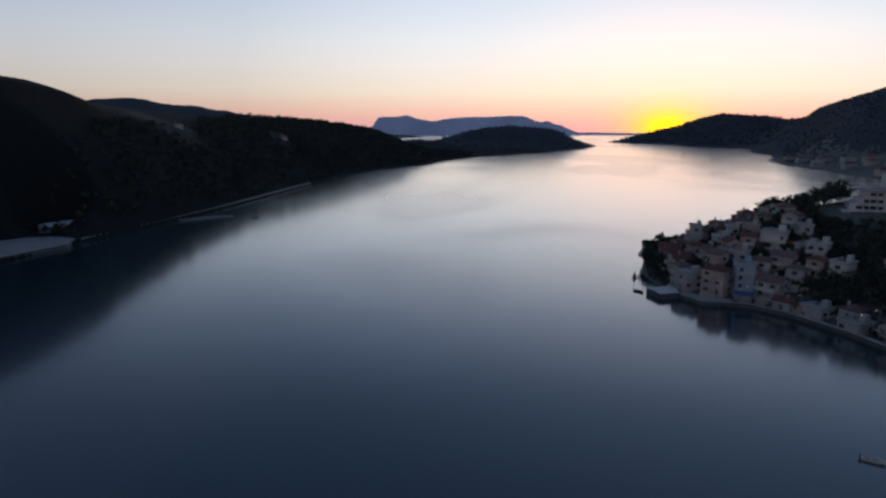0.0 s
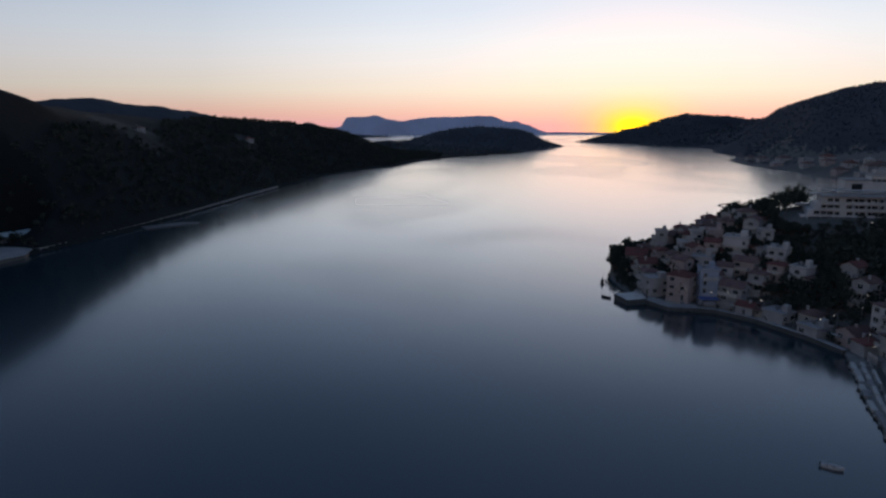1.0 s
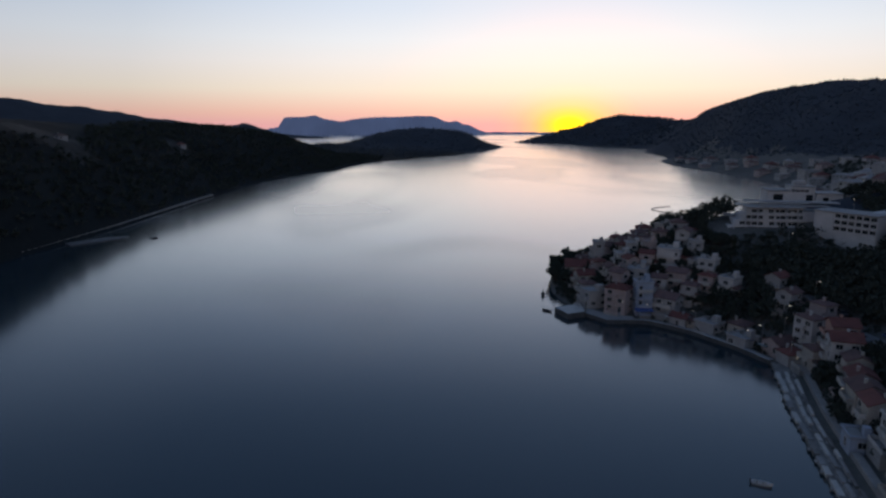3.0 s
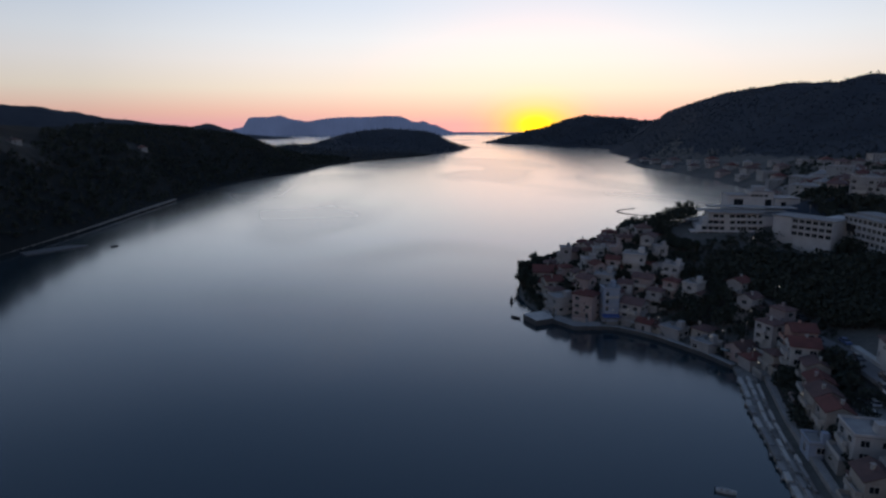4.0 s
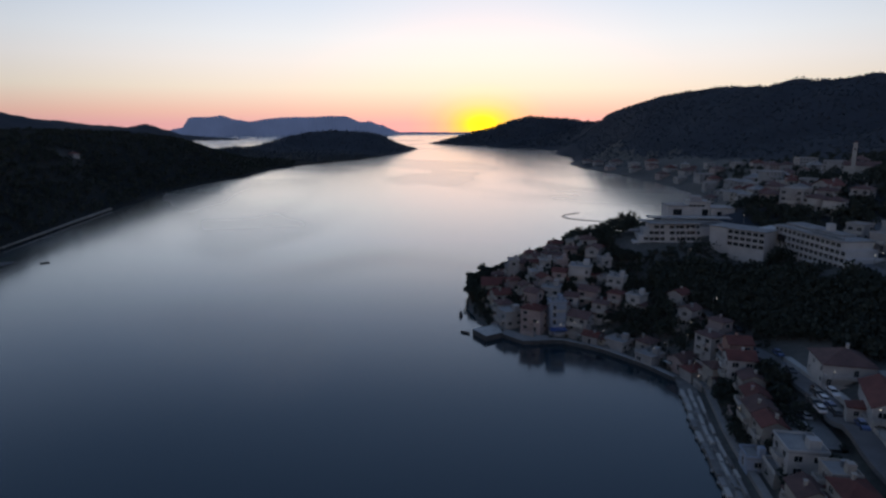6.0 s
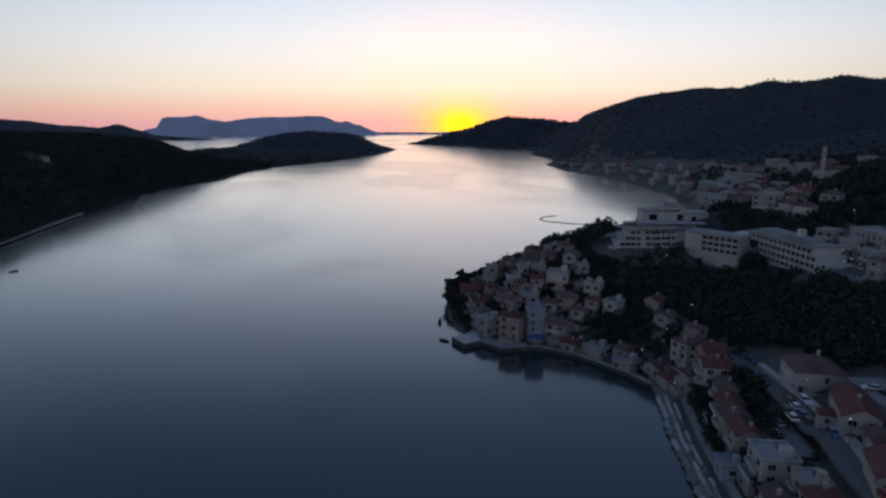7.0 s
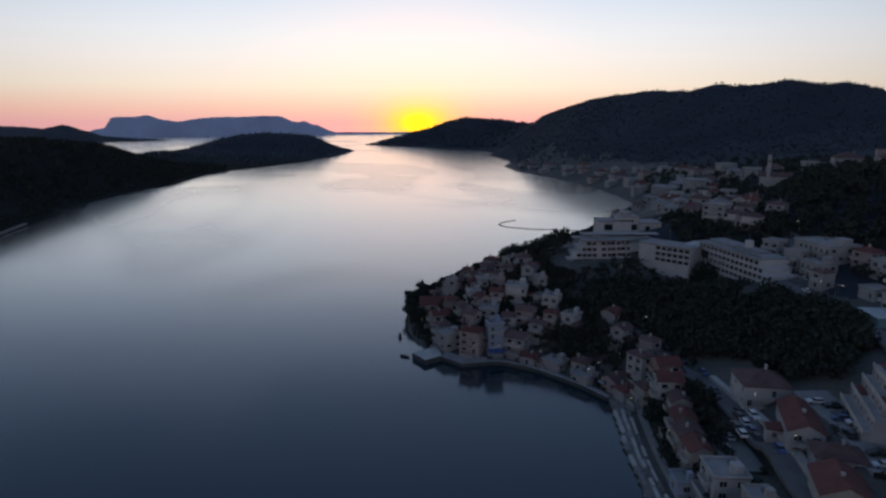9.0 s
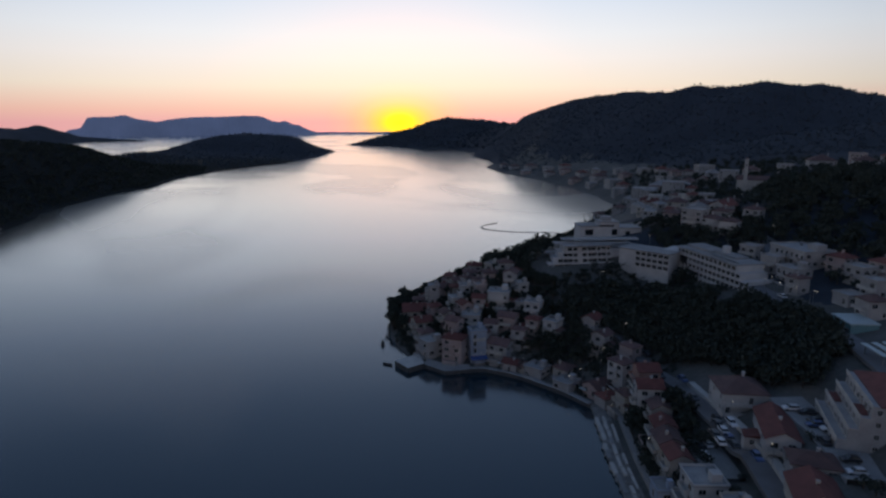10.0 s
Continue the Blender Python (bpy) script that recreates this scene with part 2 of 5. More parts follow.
# ---- the lie of the land ----
RIGHT_COAST = [(60, -400), (66, 0), (80, 74), (92, 101), (105, 129), (117, 151), (121, 159), (119, 171), (112, 189), (103, 201),
               (94, 201), (88, 206), (84, 216), (82, 232), (83, 248), (88, 264), (95, 284), (108, 304), (140, 326), (190, 356),
               (245, 395), (300, 432), (360, 482), (447, 550), (487, 640), (518, 750), (537, 870), (544, 985), (588, 1138), (650, 1220), (705, 1335), (722, 1450), (738, 1515),
               (800, 1590), (846, 1720), (850, 1900), (826, 2060), (765, 2210), (638, 2458), (900, 2750), (1600, 3600), (3600, 4900)]
LEFT_COAST = [(-420, -400), (-230, 100), (-196, 262), (-186, 315), (-172, 380), (-160, 450), (-148, 544), (-135, 640), (-122, 705), (-127, 740), (-103, 813),
              (-70, 901), (-20, 1000), (-9, 1045), (20, 1150), (96, 1266), (228, 1419), (380, 1700), (483, 1945), (330, 2080), (60, 2150),
              (-40, 1960), (-120, 1800), (-150, 1600), (-190, 1430), (-280, 1390), (-420, 1500), (-560, 1900), (-520, 2300), (-420, 2500), (-520, 3000), (-300, 3330), (-60, 3372), (-200, 3520), (-700, 3700), (-2500, 4900)]
# levelled yards: x, y, radius, height
YARDS = [(122, 110, 5.5, 9.0), (118.5, 104, 4.5, 9.0), (145, 108, 4, 18.6), (142, 100, 5, 18.6), (138, 91, 5, 18.4), (132, 82, 5, 17.5)]
QUAY_YARDS = [(-207, 300, 21, 1.4), (-205, 274, 20, 1.4), (-219, 338, 12, 1.6)]
# ridges: x, y, height, half width of the hill
RIDGES = [
    [(-460, 120, 120, 240), (-300, 300, 101, 190), (-262, 360, 88, 170), (-266, 405, 87, 175), (-270, 445, 77, 180), (-300, 580, 74, 210), (-290, 740, 70, 210), (-235, 900, 71, 180), (-150, 1100, 58, 160), (-130, 1230, 36, 150), (-125, 1400, 20, 140), (-70, 1500, 25, 140), (10, 1600, 25, 150), (50, 1690, 33, 160)],
    [(50, 1690, 33, 160), (110, 1740, 51, 190), (180, 1762, 60, 200), (290, 1800, 54, 200), (390, 1870, 27, 150), (478, 1940, 3, 60)],
    [(-2400, 2300, 260, 700), (-1500, 2500, 150, 600), (-1260, 2560, 166, 500), (-960, 2760, 122, 420), (-780, 3000, 84, 360), (-600, 3250, 62, 300), (-540, 3330, 76, 200), (-480, 3352, 58, 160), (-430, 3371, 30, 130), (-300, 3372, 20, 120), (-80, 3372, 4, 80)],
    [(645, 2455, 3, 70), (760, 2400, 40, 160), (900, 2330, 66, 230), (1000, 2260, 107, 300), (1250, 2200, 84, 350), (1500, 2100, 90, 420)],
    [(1250, 2250, 52, 420), (1000, 1650, 92, 340), (960, 1400, 139, 340), (945, 1250, 149, 360), (940, 1130, 156, 370), (930, 985, 143, 380), (935, 925, 158, 380), (950, 875, 146, 390), (966, 810, 152, 400), (976, 765, 138, 400), (990, 710, 138, 390), (1000, 640, 120, 380), (1000, 430, 118, 380), (1080, 150, 150, 380), (1300, -300, 190, 400)],
]


def seg_distance(px, py, pts):
    """Distance to a polyline."""
    best = np.full(px.shape, 1e12)
    for (ax, ay), (bx, by) in zip(pts[:-1], pts[1:]):
        dx, dy = bx - ax, by - ay
        k = np.clip(((px - ax) * dx + (py - ay) * dy) / (dx * dx + dy * dy), 0, 1)
        best = np.minimum(best, (px - ax - k * dx) ** 2 + (py - ay - k * dy) ** 2)
    return np.sqrt(best)


def inside(px, py, poly):
    hit = np.zeros(px.shape, bool)
    for (ax, ay), (bx, by) in zip(poly, poly[1:] + poly[:1]):
        if ay == by:
            continue
        cross = (ay > py) != (by > py)
        hit ^= cross & (px < (bx - ax) * (py - ay) / (by - ay) + ax)
    return hit


def waves(px, py, size, seed):
    """A cheap, smooth, irregular field between about -1 and 1."""
    rs = np.random.RandomState(seed)
    total = np.zeros(px.shape)
    for _ in range(7):
        a, ph, s = rs.uniform(0, 6.283), rs.uniform(0, 6.283), size * rs.uniform(0.6, 1.6)
        total += np.sin((px * np.cos(a) + py * np.sin(a)) * 6.283 / s + ph + 1.3 * np.sin((px * np.sin(a) - py * np.cos(a)) * 4.1 / s))
    return total / 4.0


def coast_side(px, py):
    """Signed distance to the shore: positive on land, and whether it is the right-hand land."""
    r = inside(px, py, RIGHT_COAST + [(6000, 4900), (6000, -400)])
    l = inside(px, py, LEFT_COAST + [(-6000, 4900), (-6000, -400)])
    dr, dl = seg_distance(px, py, RIGHT_COAST), seg_distance(px, py, LEFT_COAST)
    return np.where(r, dr, np.where(l, dl, -np.minimum(dr, dl))), r


def terrain(px, py):
    px, py = np.asarray(px, float), np.asarray(py, float)
    s, right = coast_side(px, py)
    land = np.maximum(s, 0)
    town = 0.2 + np.interp(land, [0, 2, 9, 12, 25, 65, 190, 420, 900], [0, 0.2, 1.2, 3.6, 10.0, 27.5, 57, 85, 96])
    wild = 0.4 + np.interp(land, [0, 6, 60, 300, 900], [0, 1.5, 8, 18, 26])
    base = np.where(right & (py < 900), town, wild)
    base = base - 9.5 * np.exp(-((px - 188) ** 2 + (py - 205) ** 2) / 520.0)  # hollow in front of the hotel
    for cx, cy, r, level in YARDS:  # levelled yards
        k = np.clip((r + 5 - np.hypot(px - cx, py - cy)) / 5, 0, 1)
        base = base * (1 - k) + level * k
    far = np.clip((py - 560) / 500, 0, 1)
    base = np.where(right, base * (1 - 0.45 * far), base)
    hill = np.zeros(px.shape)
    for ridge in RIDGES:
        for (ax, ay, ah, aw), (bx, by, bh, bw) in zip(ridge[:-1], ridge[1:]):
            dx, dy = bx - ax, by - ay
            k = np.clip(((px - ax) * dx + (py - ay) * dy) / (dx * dx + dy * dy), 0, 1)
            d = np.hypot(px - ax - k * dx, py - ay - k * dy) / (aw + k * (bw - aw))
            hill = np.maximum(hill, (ah + k * (bh - ah)) * np.where(d < 1, (1 - d * d) ** 2 * 0.45 + 0.55 * (1 - d) , 0).clip(0))
    hill = hill * np.clip(land / np.where(right, 130, 75), 0, 1) ** 0.8
    rough = np.clip((land - 70) / 200, 0, 1)
    big = np.maximum(base, hill) + np.minimum(base, hill) * 0.12
    big = big + rough * (waves(px, py, 300, 3) * 4.5 + waves(px, py, 90, 4) * 1.8 + waves(px, py, 34, 5) * 0.9 + waves(px, py, 13, 6) * 0.5)
    for cx, cy, r, level in QUAY_YARDS:
        k = np.clip((r + 14 - np.hypot(px - cx, py - cy)) / 14, 0, 1)
        big = big * (1 - k) + level * k
    return np.where(s > 0, big, np.maximum(-0.4 + 0.25 * s, -9))

# ---- building blocks ----


def mesh_of(name, verts, faces, mats, index=None, smooth=False):
    me = bpy.data.meshes.new(name)
    me.from_pydata([tuple(v) for v in verts], [], [tuple(f) for f in faces])
    for m in mats:
        me.materials.append(M[m])
    if index is not None:
        me.polygons.foreach_set("material_index", np.asarray(index, np.int32))
    if smooth:
        me.polygons.foreach_set("use_smooth", np.ones(len(me.polygons), bool))
    me.update()
    return me


def link(name, me, parent=None, m=None, label=""):
    ob = new(name, me)
    if parent is not None:
        ob.parent = parent
    if m is not None:
        ob.matrix_basis = m
    if label:
        ob["label"] = label
    return ob


def part(name, bm, mat, parent, label="", m=None):
    me = bpy.data.meshes.new(name)
    bm.to_mesh(me)
    bm.free()
    me.materials.append(M[mat])
    return link(name, me, parent, m, label)


def box(x0, x1, y0, y1, z0, z1, bevel=0.0, bm=None):
    bm = bm or bmesh.new()
    made = bmesh.ops.create_cube(bm, size=1.0)["verts"]
    for v in made:
        v.co = Vector(((x0 + x1) / 2 + v.co.x * (x1 - x0), (y0 + y1) / 2 + v.co.y * (y1 - y0), (z0 + z1) / 2 + v.co.z * (z1 - z0)))
    if bevel:
        bmesh.ops.bevel(bm, geom=list({e for v in made for e in v.link_edges}), offset=bevel, segments=1, affect="EDGES")
    return bm


def tube(x, y, z0, z1, r0, r1, sides=8, bm=None):
    bm = bm or bmesh.new()
    made = bmesh.ops.create_cone(bm, cap_ends=True, segments=sides, radius1=r0, radius2=r1, depth=z1 - z0)["verts"]
    for v in made:
        v.co += Vector((x, y, (z0 + z1) / 2))
    return bm


def ground_at(x, y):
    return float(terrain(np.array([float(x)]), np.array([float(y)]))[0])


def thing(name, x, y, z, turn, label, category, group="", kind=""):
    ob = new(name)
    ob.matrix_basis = pose(x, y, z, 0, 0, turn)
    return tagged(ob, label, category, group, kind)


# ---- ground, sea and far mountains ----
turns = np.concatenate([np.arange(-180, -42, 4.0), np.arange(-42, 64, 0.22), np.arange(64, 180.1, 4.0)])
reach = np.concatenate([[0.0, 20, 40], np.geomspace(55, 460, 230), np.geomspace(468, 4900, 170)])
aa, rr = np.meshgrid(np.radians(turns), reach)
gx, gy = rr * np.sin(aa), rr * np.cos(aa)
gz = terrain(gx, gy)
rows_n, cols_n = gx.shape
idx = np.arange(rows_n * cols_n).reshape(rows_n, cols_n)
quads = np.stack([idx[:-1, :-1], idx[1:, :-1], idx[1:, 1:], idx[:-1, 1:]], -1).reshape(-1, 4)[:, ::-1]
mid_x, mid_y = (gx[:-1, :-1] + gx[1:, 1:]).ravel() / 2, (gy[:-1, :-1] + gy[1:, 1:]).ravel() / 2
shore, on_right = coast_side(mid_x, mid_y)
built = on_right & (shore > -6) & (shore < 95 + 25 * waves(mid_x, mid_y, 60, 8)) & (mid_y < 1150)
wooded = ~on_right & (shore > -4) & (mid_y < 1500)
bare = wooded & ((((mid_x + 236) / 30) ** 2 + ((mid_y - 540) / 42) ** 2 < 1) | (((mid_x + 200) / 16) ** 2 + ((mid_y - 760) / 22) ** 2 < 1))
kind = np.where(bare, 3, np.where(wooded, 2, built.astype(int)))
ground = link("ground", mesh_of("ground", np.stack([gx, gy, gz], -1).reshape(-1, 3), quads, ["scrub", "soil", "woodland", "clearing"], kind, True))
tagged(ground, "dark scrub-covered hills and dry soil sloping to a bay", "ground", kind="structure")

sea_n = 120
sea_r = np.concatenate([[0.0], np.geomspace(20, 4930, 60)])
sa, sr = np.meshgrid(np.linspace(0, 2 * np.pi, sea_n + 1), sea_r)
si = np.arange(sa.size).reshape(sa.shape)
sea_faces = np.stack([si[:-1, :-1], si[1:, :-1], si[1:, 1:], si[:-1, 1:]], -1).reshape(-1, 4)[:, ::-1]
sea = link("water", mesh_of("water", np.stack([sr * np.sin(sa), sr * np.cos(sa), 0 * sr], -1).reshape(-1, 3), sea_faces, ["water"], None, True))
tagged(sea, "calm dark blue sea mirroring the sunset sky", "water", kind="structure")


def far_range(name, distance, profile, label, depth=160.0):
    """A far mountain range: turn and height of its crest, with broken slopes before and behind."""
    a = np.arange(profile[0][0], profile[-1][0], 0.06)
    crest = np.interp(a, [p[0] for p in profile], [p[1] for p in profile])
    crest = crest + np.minimum(crest, 12) * 0.11 * (waves(a * 100, a * 0, 90, 21) + 0.8 * waves(a * 100, a * 0, 30, 22))
    layers = []
    for k, h in ((-1.0, -0.06), (-0.8, 0.22), (-0.5, 0.52), (-0.2, 0.84), (0.0, 1.0), (0.5, 0.6), (1.0, -0.06)):
        r = distance + k * depth * (1 + 0.3 * waves(a * 100, a * 0, 140, 30))
        z = crest * h * (1 + (0.12 * waves(a * 100, a * 0 + k * 40, 70, 31) if 0 < h < 1 else 0)) - (2 if h < 0 else 0)
        layers.append(np.stack([r * np.sin(np.radians(a)), r * np.cos(np.radians(a)), z], -1))
    v = np.concatenate(layers)
    n = len(a)
    i = np.arange(len(layers) * n).reshape(len(layers), n)
    f = np.stack([i[:-1, :-1], i[:-1, 1:], i[1:, 1:], i[1:, :-1]], -1).reshape(-1, 4)
    return tagged(link(name, mesh_of(name, v, f, ["haze_glow_hill"], None, True)), label, "mountains", kind="structure")


# the range and the coast strip both wear the painted haze glow
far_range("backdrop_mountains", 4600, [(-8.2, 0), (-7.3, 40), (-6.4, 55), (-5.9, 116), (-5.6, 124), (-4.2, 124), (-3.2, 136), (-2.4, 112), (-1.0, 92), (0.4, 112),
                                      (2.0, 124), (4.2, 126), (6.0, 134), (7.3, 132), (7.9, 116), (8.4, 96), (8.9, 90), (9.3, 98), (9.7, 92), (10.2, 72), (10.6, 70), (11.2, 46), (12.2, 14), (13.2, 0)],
          "distant flat-topped mountain range, blue with painted haze")
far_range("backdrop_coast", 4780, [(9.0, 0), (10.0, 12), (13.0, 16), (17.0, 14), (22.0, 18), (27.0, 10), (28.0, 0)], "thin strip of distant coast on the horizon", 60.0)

# ---- shore works and roads ----


def path_points(pts, step=2.0):
    """Even points along a polyline, and the unit normals to its left."""
    out = []
    for (ax, ay), (bx, by) in zip(pts[:-1], pts[1:]):
        n = max(1, int(math.hypot(bx - ax, by - ay) / step))
        out += [(ax + (bx - ax) * k / n, ay + (by - ay) * k / n) for k in range(n)]
    p = np.array(out + [pts[-1]], float)
    for _ in range(3):
        p[1:-1] = (p[:-2] + 2 * p[1:-1] + p[2:]) / 4
    d = np.gradient(p, axis=0)
    d /= np.linalg.norm(d, axis=1)[:, None]
    return p, np.stack([-d[:, 1], d[:, 0]], -1)


DECKS = []


def deck_at(x, y):
    """The height of the road, yard or ground at a place."""
    best = ground_at(x, y)
    for p, z, half in DECKS:
        d = np.hypot(p[:, 0] - x, p[:, 1] - y)
        i = int(np.argmin(d))
        if d[i] < half + 0.6:
            best = max(best, float(z[i]))
    return best


def ribbon(name, pts, o1, o2, mat, label, category, top=None, rise=0.25, drop=1.2, kind="structure", step=2.0, across=3, side=None):
    """A strip with thickness along a polyline, level at top or lying on the land."""
    p, n = path_points(pts, step)
    cols = []
    for k in range(across + 1):
        q = p + n * (o1 + (o2 - o1) * k / across)
        z = np.full(len(q), top) if top is not None else terrain(q[:, 0], q[:, 1])
        cols.append((q, z))
    if top is None:
        mean = np.max([z for _, z in cols], axis=0)
        cols = [(q, mean + rise) for q, z in cols]
        DECKS.append((p, mean + rise, max(abs(o1), abs(o2))))
    first, last = cols[0], cols[-1]
    cols = [(first[0], first[1] - drop)] + cols + [(last[0], last[1] - drop)]
    v = np.concatenate([np.column_stack([q, z]) for q, z in cols])
    m = len(p)
    i = np.arange(len(cols) * m).reshape(len(cols), m)
    f = np.stack([i[:-1, :-1], i[:-1, 1:], i[1:, 1:], i[1:, :-1]], -1).reshape(-1, 4)
    if o2 > o1:
        f = f[:, ::-1]
    k = np.zeros((len(cols) - 1, m - 1), int)
    k[0], k[-1] = 1, 1
    return tagged(link(name, mesh_of(name, v, f, [mat, side or mat], k.ravel())), label, category, kind=kind)


QUAY = [(121, 160), (119, 171), (112, 189), (103, 201), (94, 202)]
ribbon("pavement_promenade", QUAY, -0.4, -2.4, "concrete", "concrete seaside promenade along the village shore", "promenade", top=1.25, drop=3.0)
ribbon("quay_edge", QUAY, 0.1, -0.45, "pale_stone", "pale stone kerb edging the promenade", "kerb", top=1.45, drop=3.0, side="dark_stone")
BEACH = [(122, 161), (117, 151), (105, 129), (92, 101), (80, 74), (66, 0)]
ribbon("pavement_beach", BEACH, 0.3, 8.5, "pebbles", "narrow grey pebble beach", "beach", top=0.75, drop=2.0)
ribbon("pavement_upper", BEACH, 6.8, 8.6, "concrete", "paved walkway behind the beach", "walkway", top=2.3, drop=2.5)
STREET = [(150, 182), (149, 175), (146, 164), (141, 142), (133, 122), (125, 102), (117, 89), (108, 70), (98, 40)]
ribbon("road_main", STREET, -2.6, 2.6, "asphalt", "grey asphalt street through the houses", "road", rise=0.3)
ribbon("pavement_street", STREET[3:], 2.6, 4.6, "pale_stone", "pale concrete pavement beside the street", "pavement", rise=0.45)
ribbon("road_upper", [(206, 185), (199, 166), (192, 145), (186, 130), (176, 112), (164, 95), (150, 70)], -3, 3, "asphalt", "asphalt road above the wood", "road", rise=0.3)
ribbon("road_hotel", [(206, 185), (222, 176), (236, 190), (246, 225), (262, 265), (300, 310), (352, 372), (420, 450)], -3, 3, "asphalt", "asphalt road climbing behind the hotel", "road", rise=0.4)
LEFT_SHORE = [(-196, 262), (-186, 315), (-172, 380), (-160, 450), (-148, 544), (-135, 640)]
ribbon("pavement_far_shore", LEFT_SHORE[1:], 1.5, 4.5, "pebbles", "pale stony beach below the wooded hill", "beach", top=2.1, drop=2.0)
ribbon("pavement_forecourt", [(126, 104), (122, 97), (117, 88), (112, 79)], 5.2, 8.6, "concrete", "pale concrete forecourt beside the street", "forecourt", rise=0.2, drop=2.0)
# parking yards
ribbon("pavement_yard", [(147, 111), (143, 100), (138, 90), (130, 78)], -4.5, 4.5, "concrete", "concrete car park between the houses", "car park", rise=0.25, drop=6.0)
ribbon("pavement_court", [(124, 116.5), (120.5, 109), (116.5, 101)], -4.2, 4.2, "concrete", "small concrete yard with parked cars", "yard", rise=0.3, drop=4.0)


def slab(name, pts, z0, z1, mat, label, category, kind=""):
    n = len(pts)
    v = [(x, y, z0) for x, y in pts] + [(x, y, z1) for x, y in pts]
    f = [tuple(range(n, 2 * n)), tuple(range(n - 1, -1, -1))] + [(i, (i + 1) % n, n + (i + 1) % n, n + i) for i in range(n)]
    return tagged(link(name, mesh_of(name, v, f, [mat, "dark_stone"], [0] + [1] * (n + 1))), label, category, kind=kind)


slab("pier", [(75, 219), (77, 210), (84.5, 212), (86, 222)], -2, 2.1, "pale_stone", "pale concrete pier at the tip of the village", "pier")
slab("quay", [(84, 213), (89, 203), (99, 201), (100, 206), (92, 210), (88, 217)], -2, 1.5, "concrete", "concrete quay below the houses", "quay")
slab("jetty", [(-170, 392), (-163, 383), (-141, 404), (-140, 411), (-152, 410)], -2, 0.6, "dark_stone", "low dark concrete jetty on the far shore", "jetty")
slab("quay", [(-235, 262), (-199, 262), (-192, 283), (-185.5, 300), (-193, 322), (-205, 326), (-214, 351), (-224, 348), (-212, 322), (-229, 313)][::-1], -2, 1.9, "concrete", "pale concrete quay on the opposite shore", "quay")


def boom():
    p, n = path_points([(300, 428), (290, 439), (262, 455), (248, 473), (247, 486), (256, 496), (272, 502)], 1.5)
    bm = bmesh.new()
    for (x, y), (nx, ny) in zip(p, n):
        b = box(-0.62, 0.62, -0.45, 0.45, -0.2, 0.35)
        b.transform(pose(x, y, 0, 0, 0, math.degrees(math.atan2(ny, nx)) - 90))
        me = bpy.data.meshes.new("tmp")
        b.to_mesh(me)
        b.free()
        bm.from_mesh(me)
        bpy.data.meshes.remove(me)
    ob = new("floating_boom")
    tagged(ob, "dark floating boom round a bathing area", "floating boom")
    part("floats", bm, "dark_hull", ob)


boom()


def bathing_platforms():
    """Rows of pale concrete platforms along the beach, each cast on its own and a little out of line."""
    rp = random.Random(5)
    p, n = path_points(BEACH[:5], 1.0)
    for off, wide, top in ((0.7, 1.2, 1.02), (2.7, 0.9, 1.3), (4.4, 0.7, 1.45)):
        i = 9
        while i < len(p) - 8:
            length = rp.choice([4, 5, 6])
            (x, y), (nx, ny) = p[i + length // 2], n[i + length // 2]
            o = off + rp.uniform(-0.25, 0.25)
            ob = thing("bathing_platform", x + nx * o, y + ny * o, 0.0, math.degrees(math.atan2(ny, nx)) - 90, "pale concrete bathing platform on the pebble beach", "platform", "bathing platforms")
            part("slab", box(-length / 2 + 0.25, length / 2 - 0.25, -wide / 2, wide / 2, 0.2, top + rp.uniform(-0.1, 0.1), 0.05), rp.choice(["pale_stone", "concrete", "pale_stone", "pebbles"]), ob)
            part("step", box(-0.5, 0.5, -wide / 2 - 0.5, -wide / 2 - 0.003, 0.2, top - 0.35), "concrete", ob)
            i += length + rp.choice([0, 0, 1])


bathing_platforms()

# ---- houses ----
OCCUPIED = [(143, 101, 4.5), (139, 92, 4.5), (134, 84, 4.5), (122, 110, 4.2), (118.5, 104, 4.2), (146, 108, 3.5), (131.5, 130.5, 3.5)]


def window_mesh(w, h):
    """A frame standing a little proud of the wall, with its pane set back in it; the wall is the plane y = 0."""
    bars = [(-w / 2, w / 2, h - 0.1, h), (-w / 2, w / 2, 0, 0.1), (-w / 2, -w / 2 + 0.1, 0.1, h - 0.1), (w / 2 - 0.1, w / 2, 0.1, h - 0.1), (-0.04, 0.04, 0.1, h - 0.1)]
    v, f, k = [], [], []
    for x0, x1, z0, z1 in bars:
        b = len(v)
        v += [(x0, -0.09, z0), (x1, -0.09, z0), (x1, -0.09, z1), (x0, -0.09, z1), (x0, 0.02, z0), (x1, 0.02, z0), (x1, 0.02, z1), (x0, 0.02, z1)]
        f += [(b, b + 1, b + 2, b + 3), (b, b + 4, b + 5, b + 1), (b + 3, b + 2, b + 6, b + 7), (b, b + 3, b + 7, b + 4), (b + 1, b + 5, b + 6, b + 2)]
        k += [0] * 5
    b = len(v)
    v += [(-w / 2 + 0.05, -0.03, 0.05), (w / 2 - 0.05, -0.03, 0.05), (w / 2 - 0.05, -0.03, h - 0.05), (-w / 2 + 0.05, -0.03, h - 0.05)]
    f.append((b, b + 1, b + 2, b + 3))
    return mesh_of("window", v, f, ["frame", "glass"], k + [1])


WINDOW = {"small": window_mesh(1.1, 1.35), "wide": window_mesh(1.8, 1.5), "door": window_mesh(1.2, 2.1), "low": window_mesh(1.7, 1.35), "band": window_mesh(2.1, 1.55)}


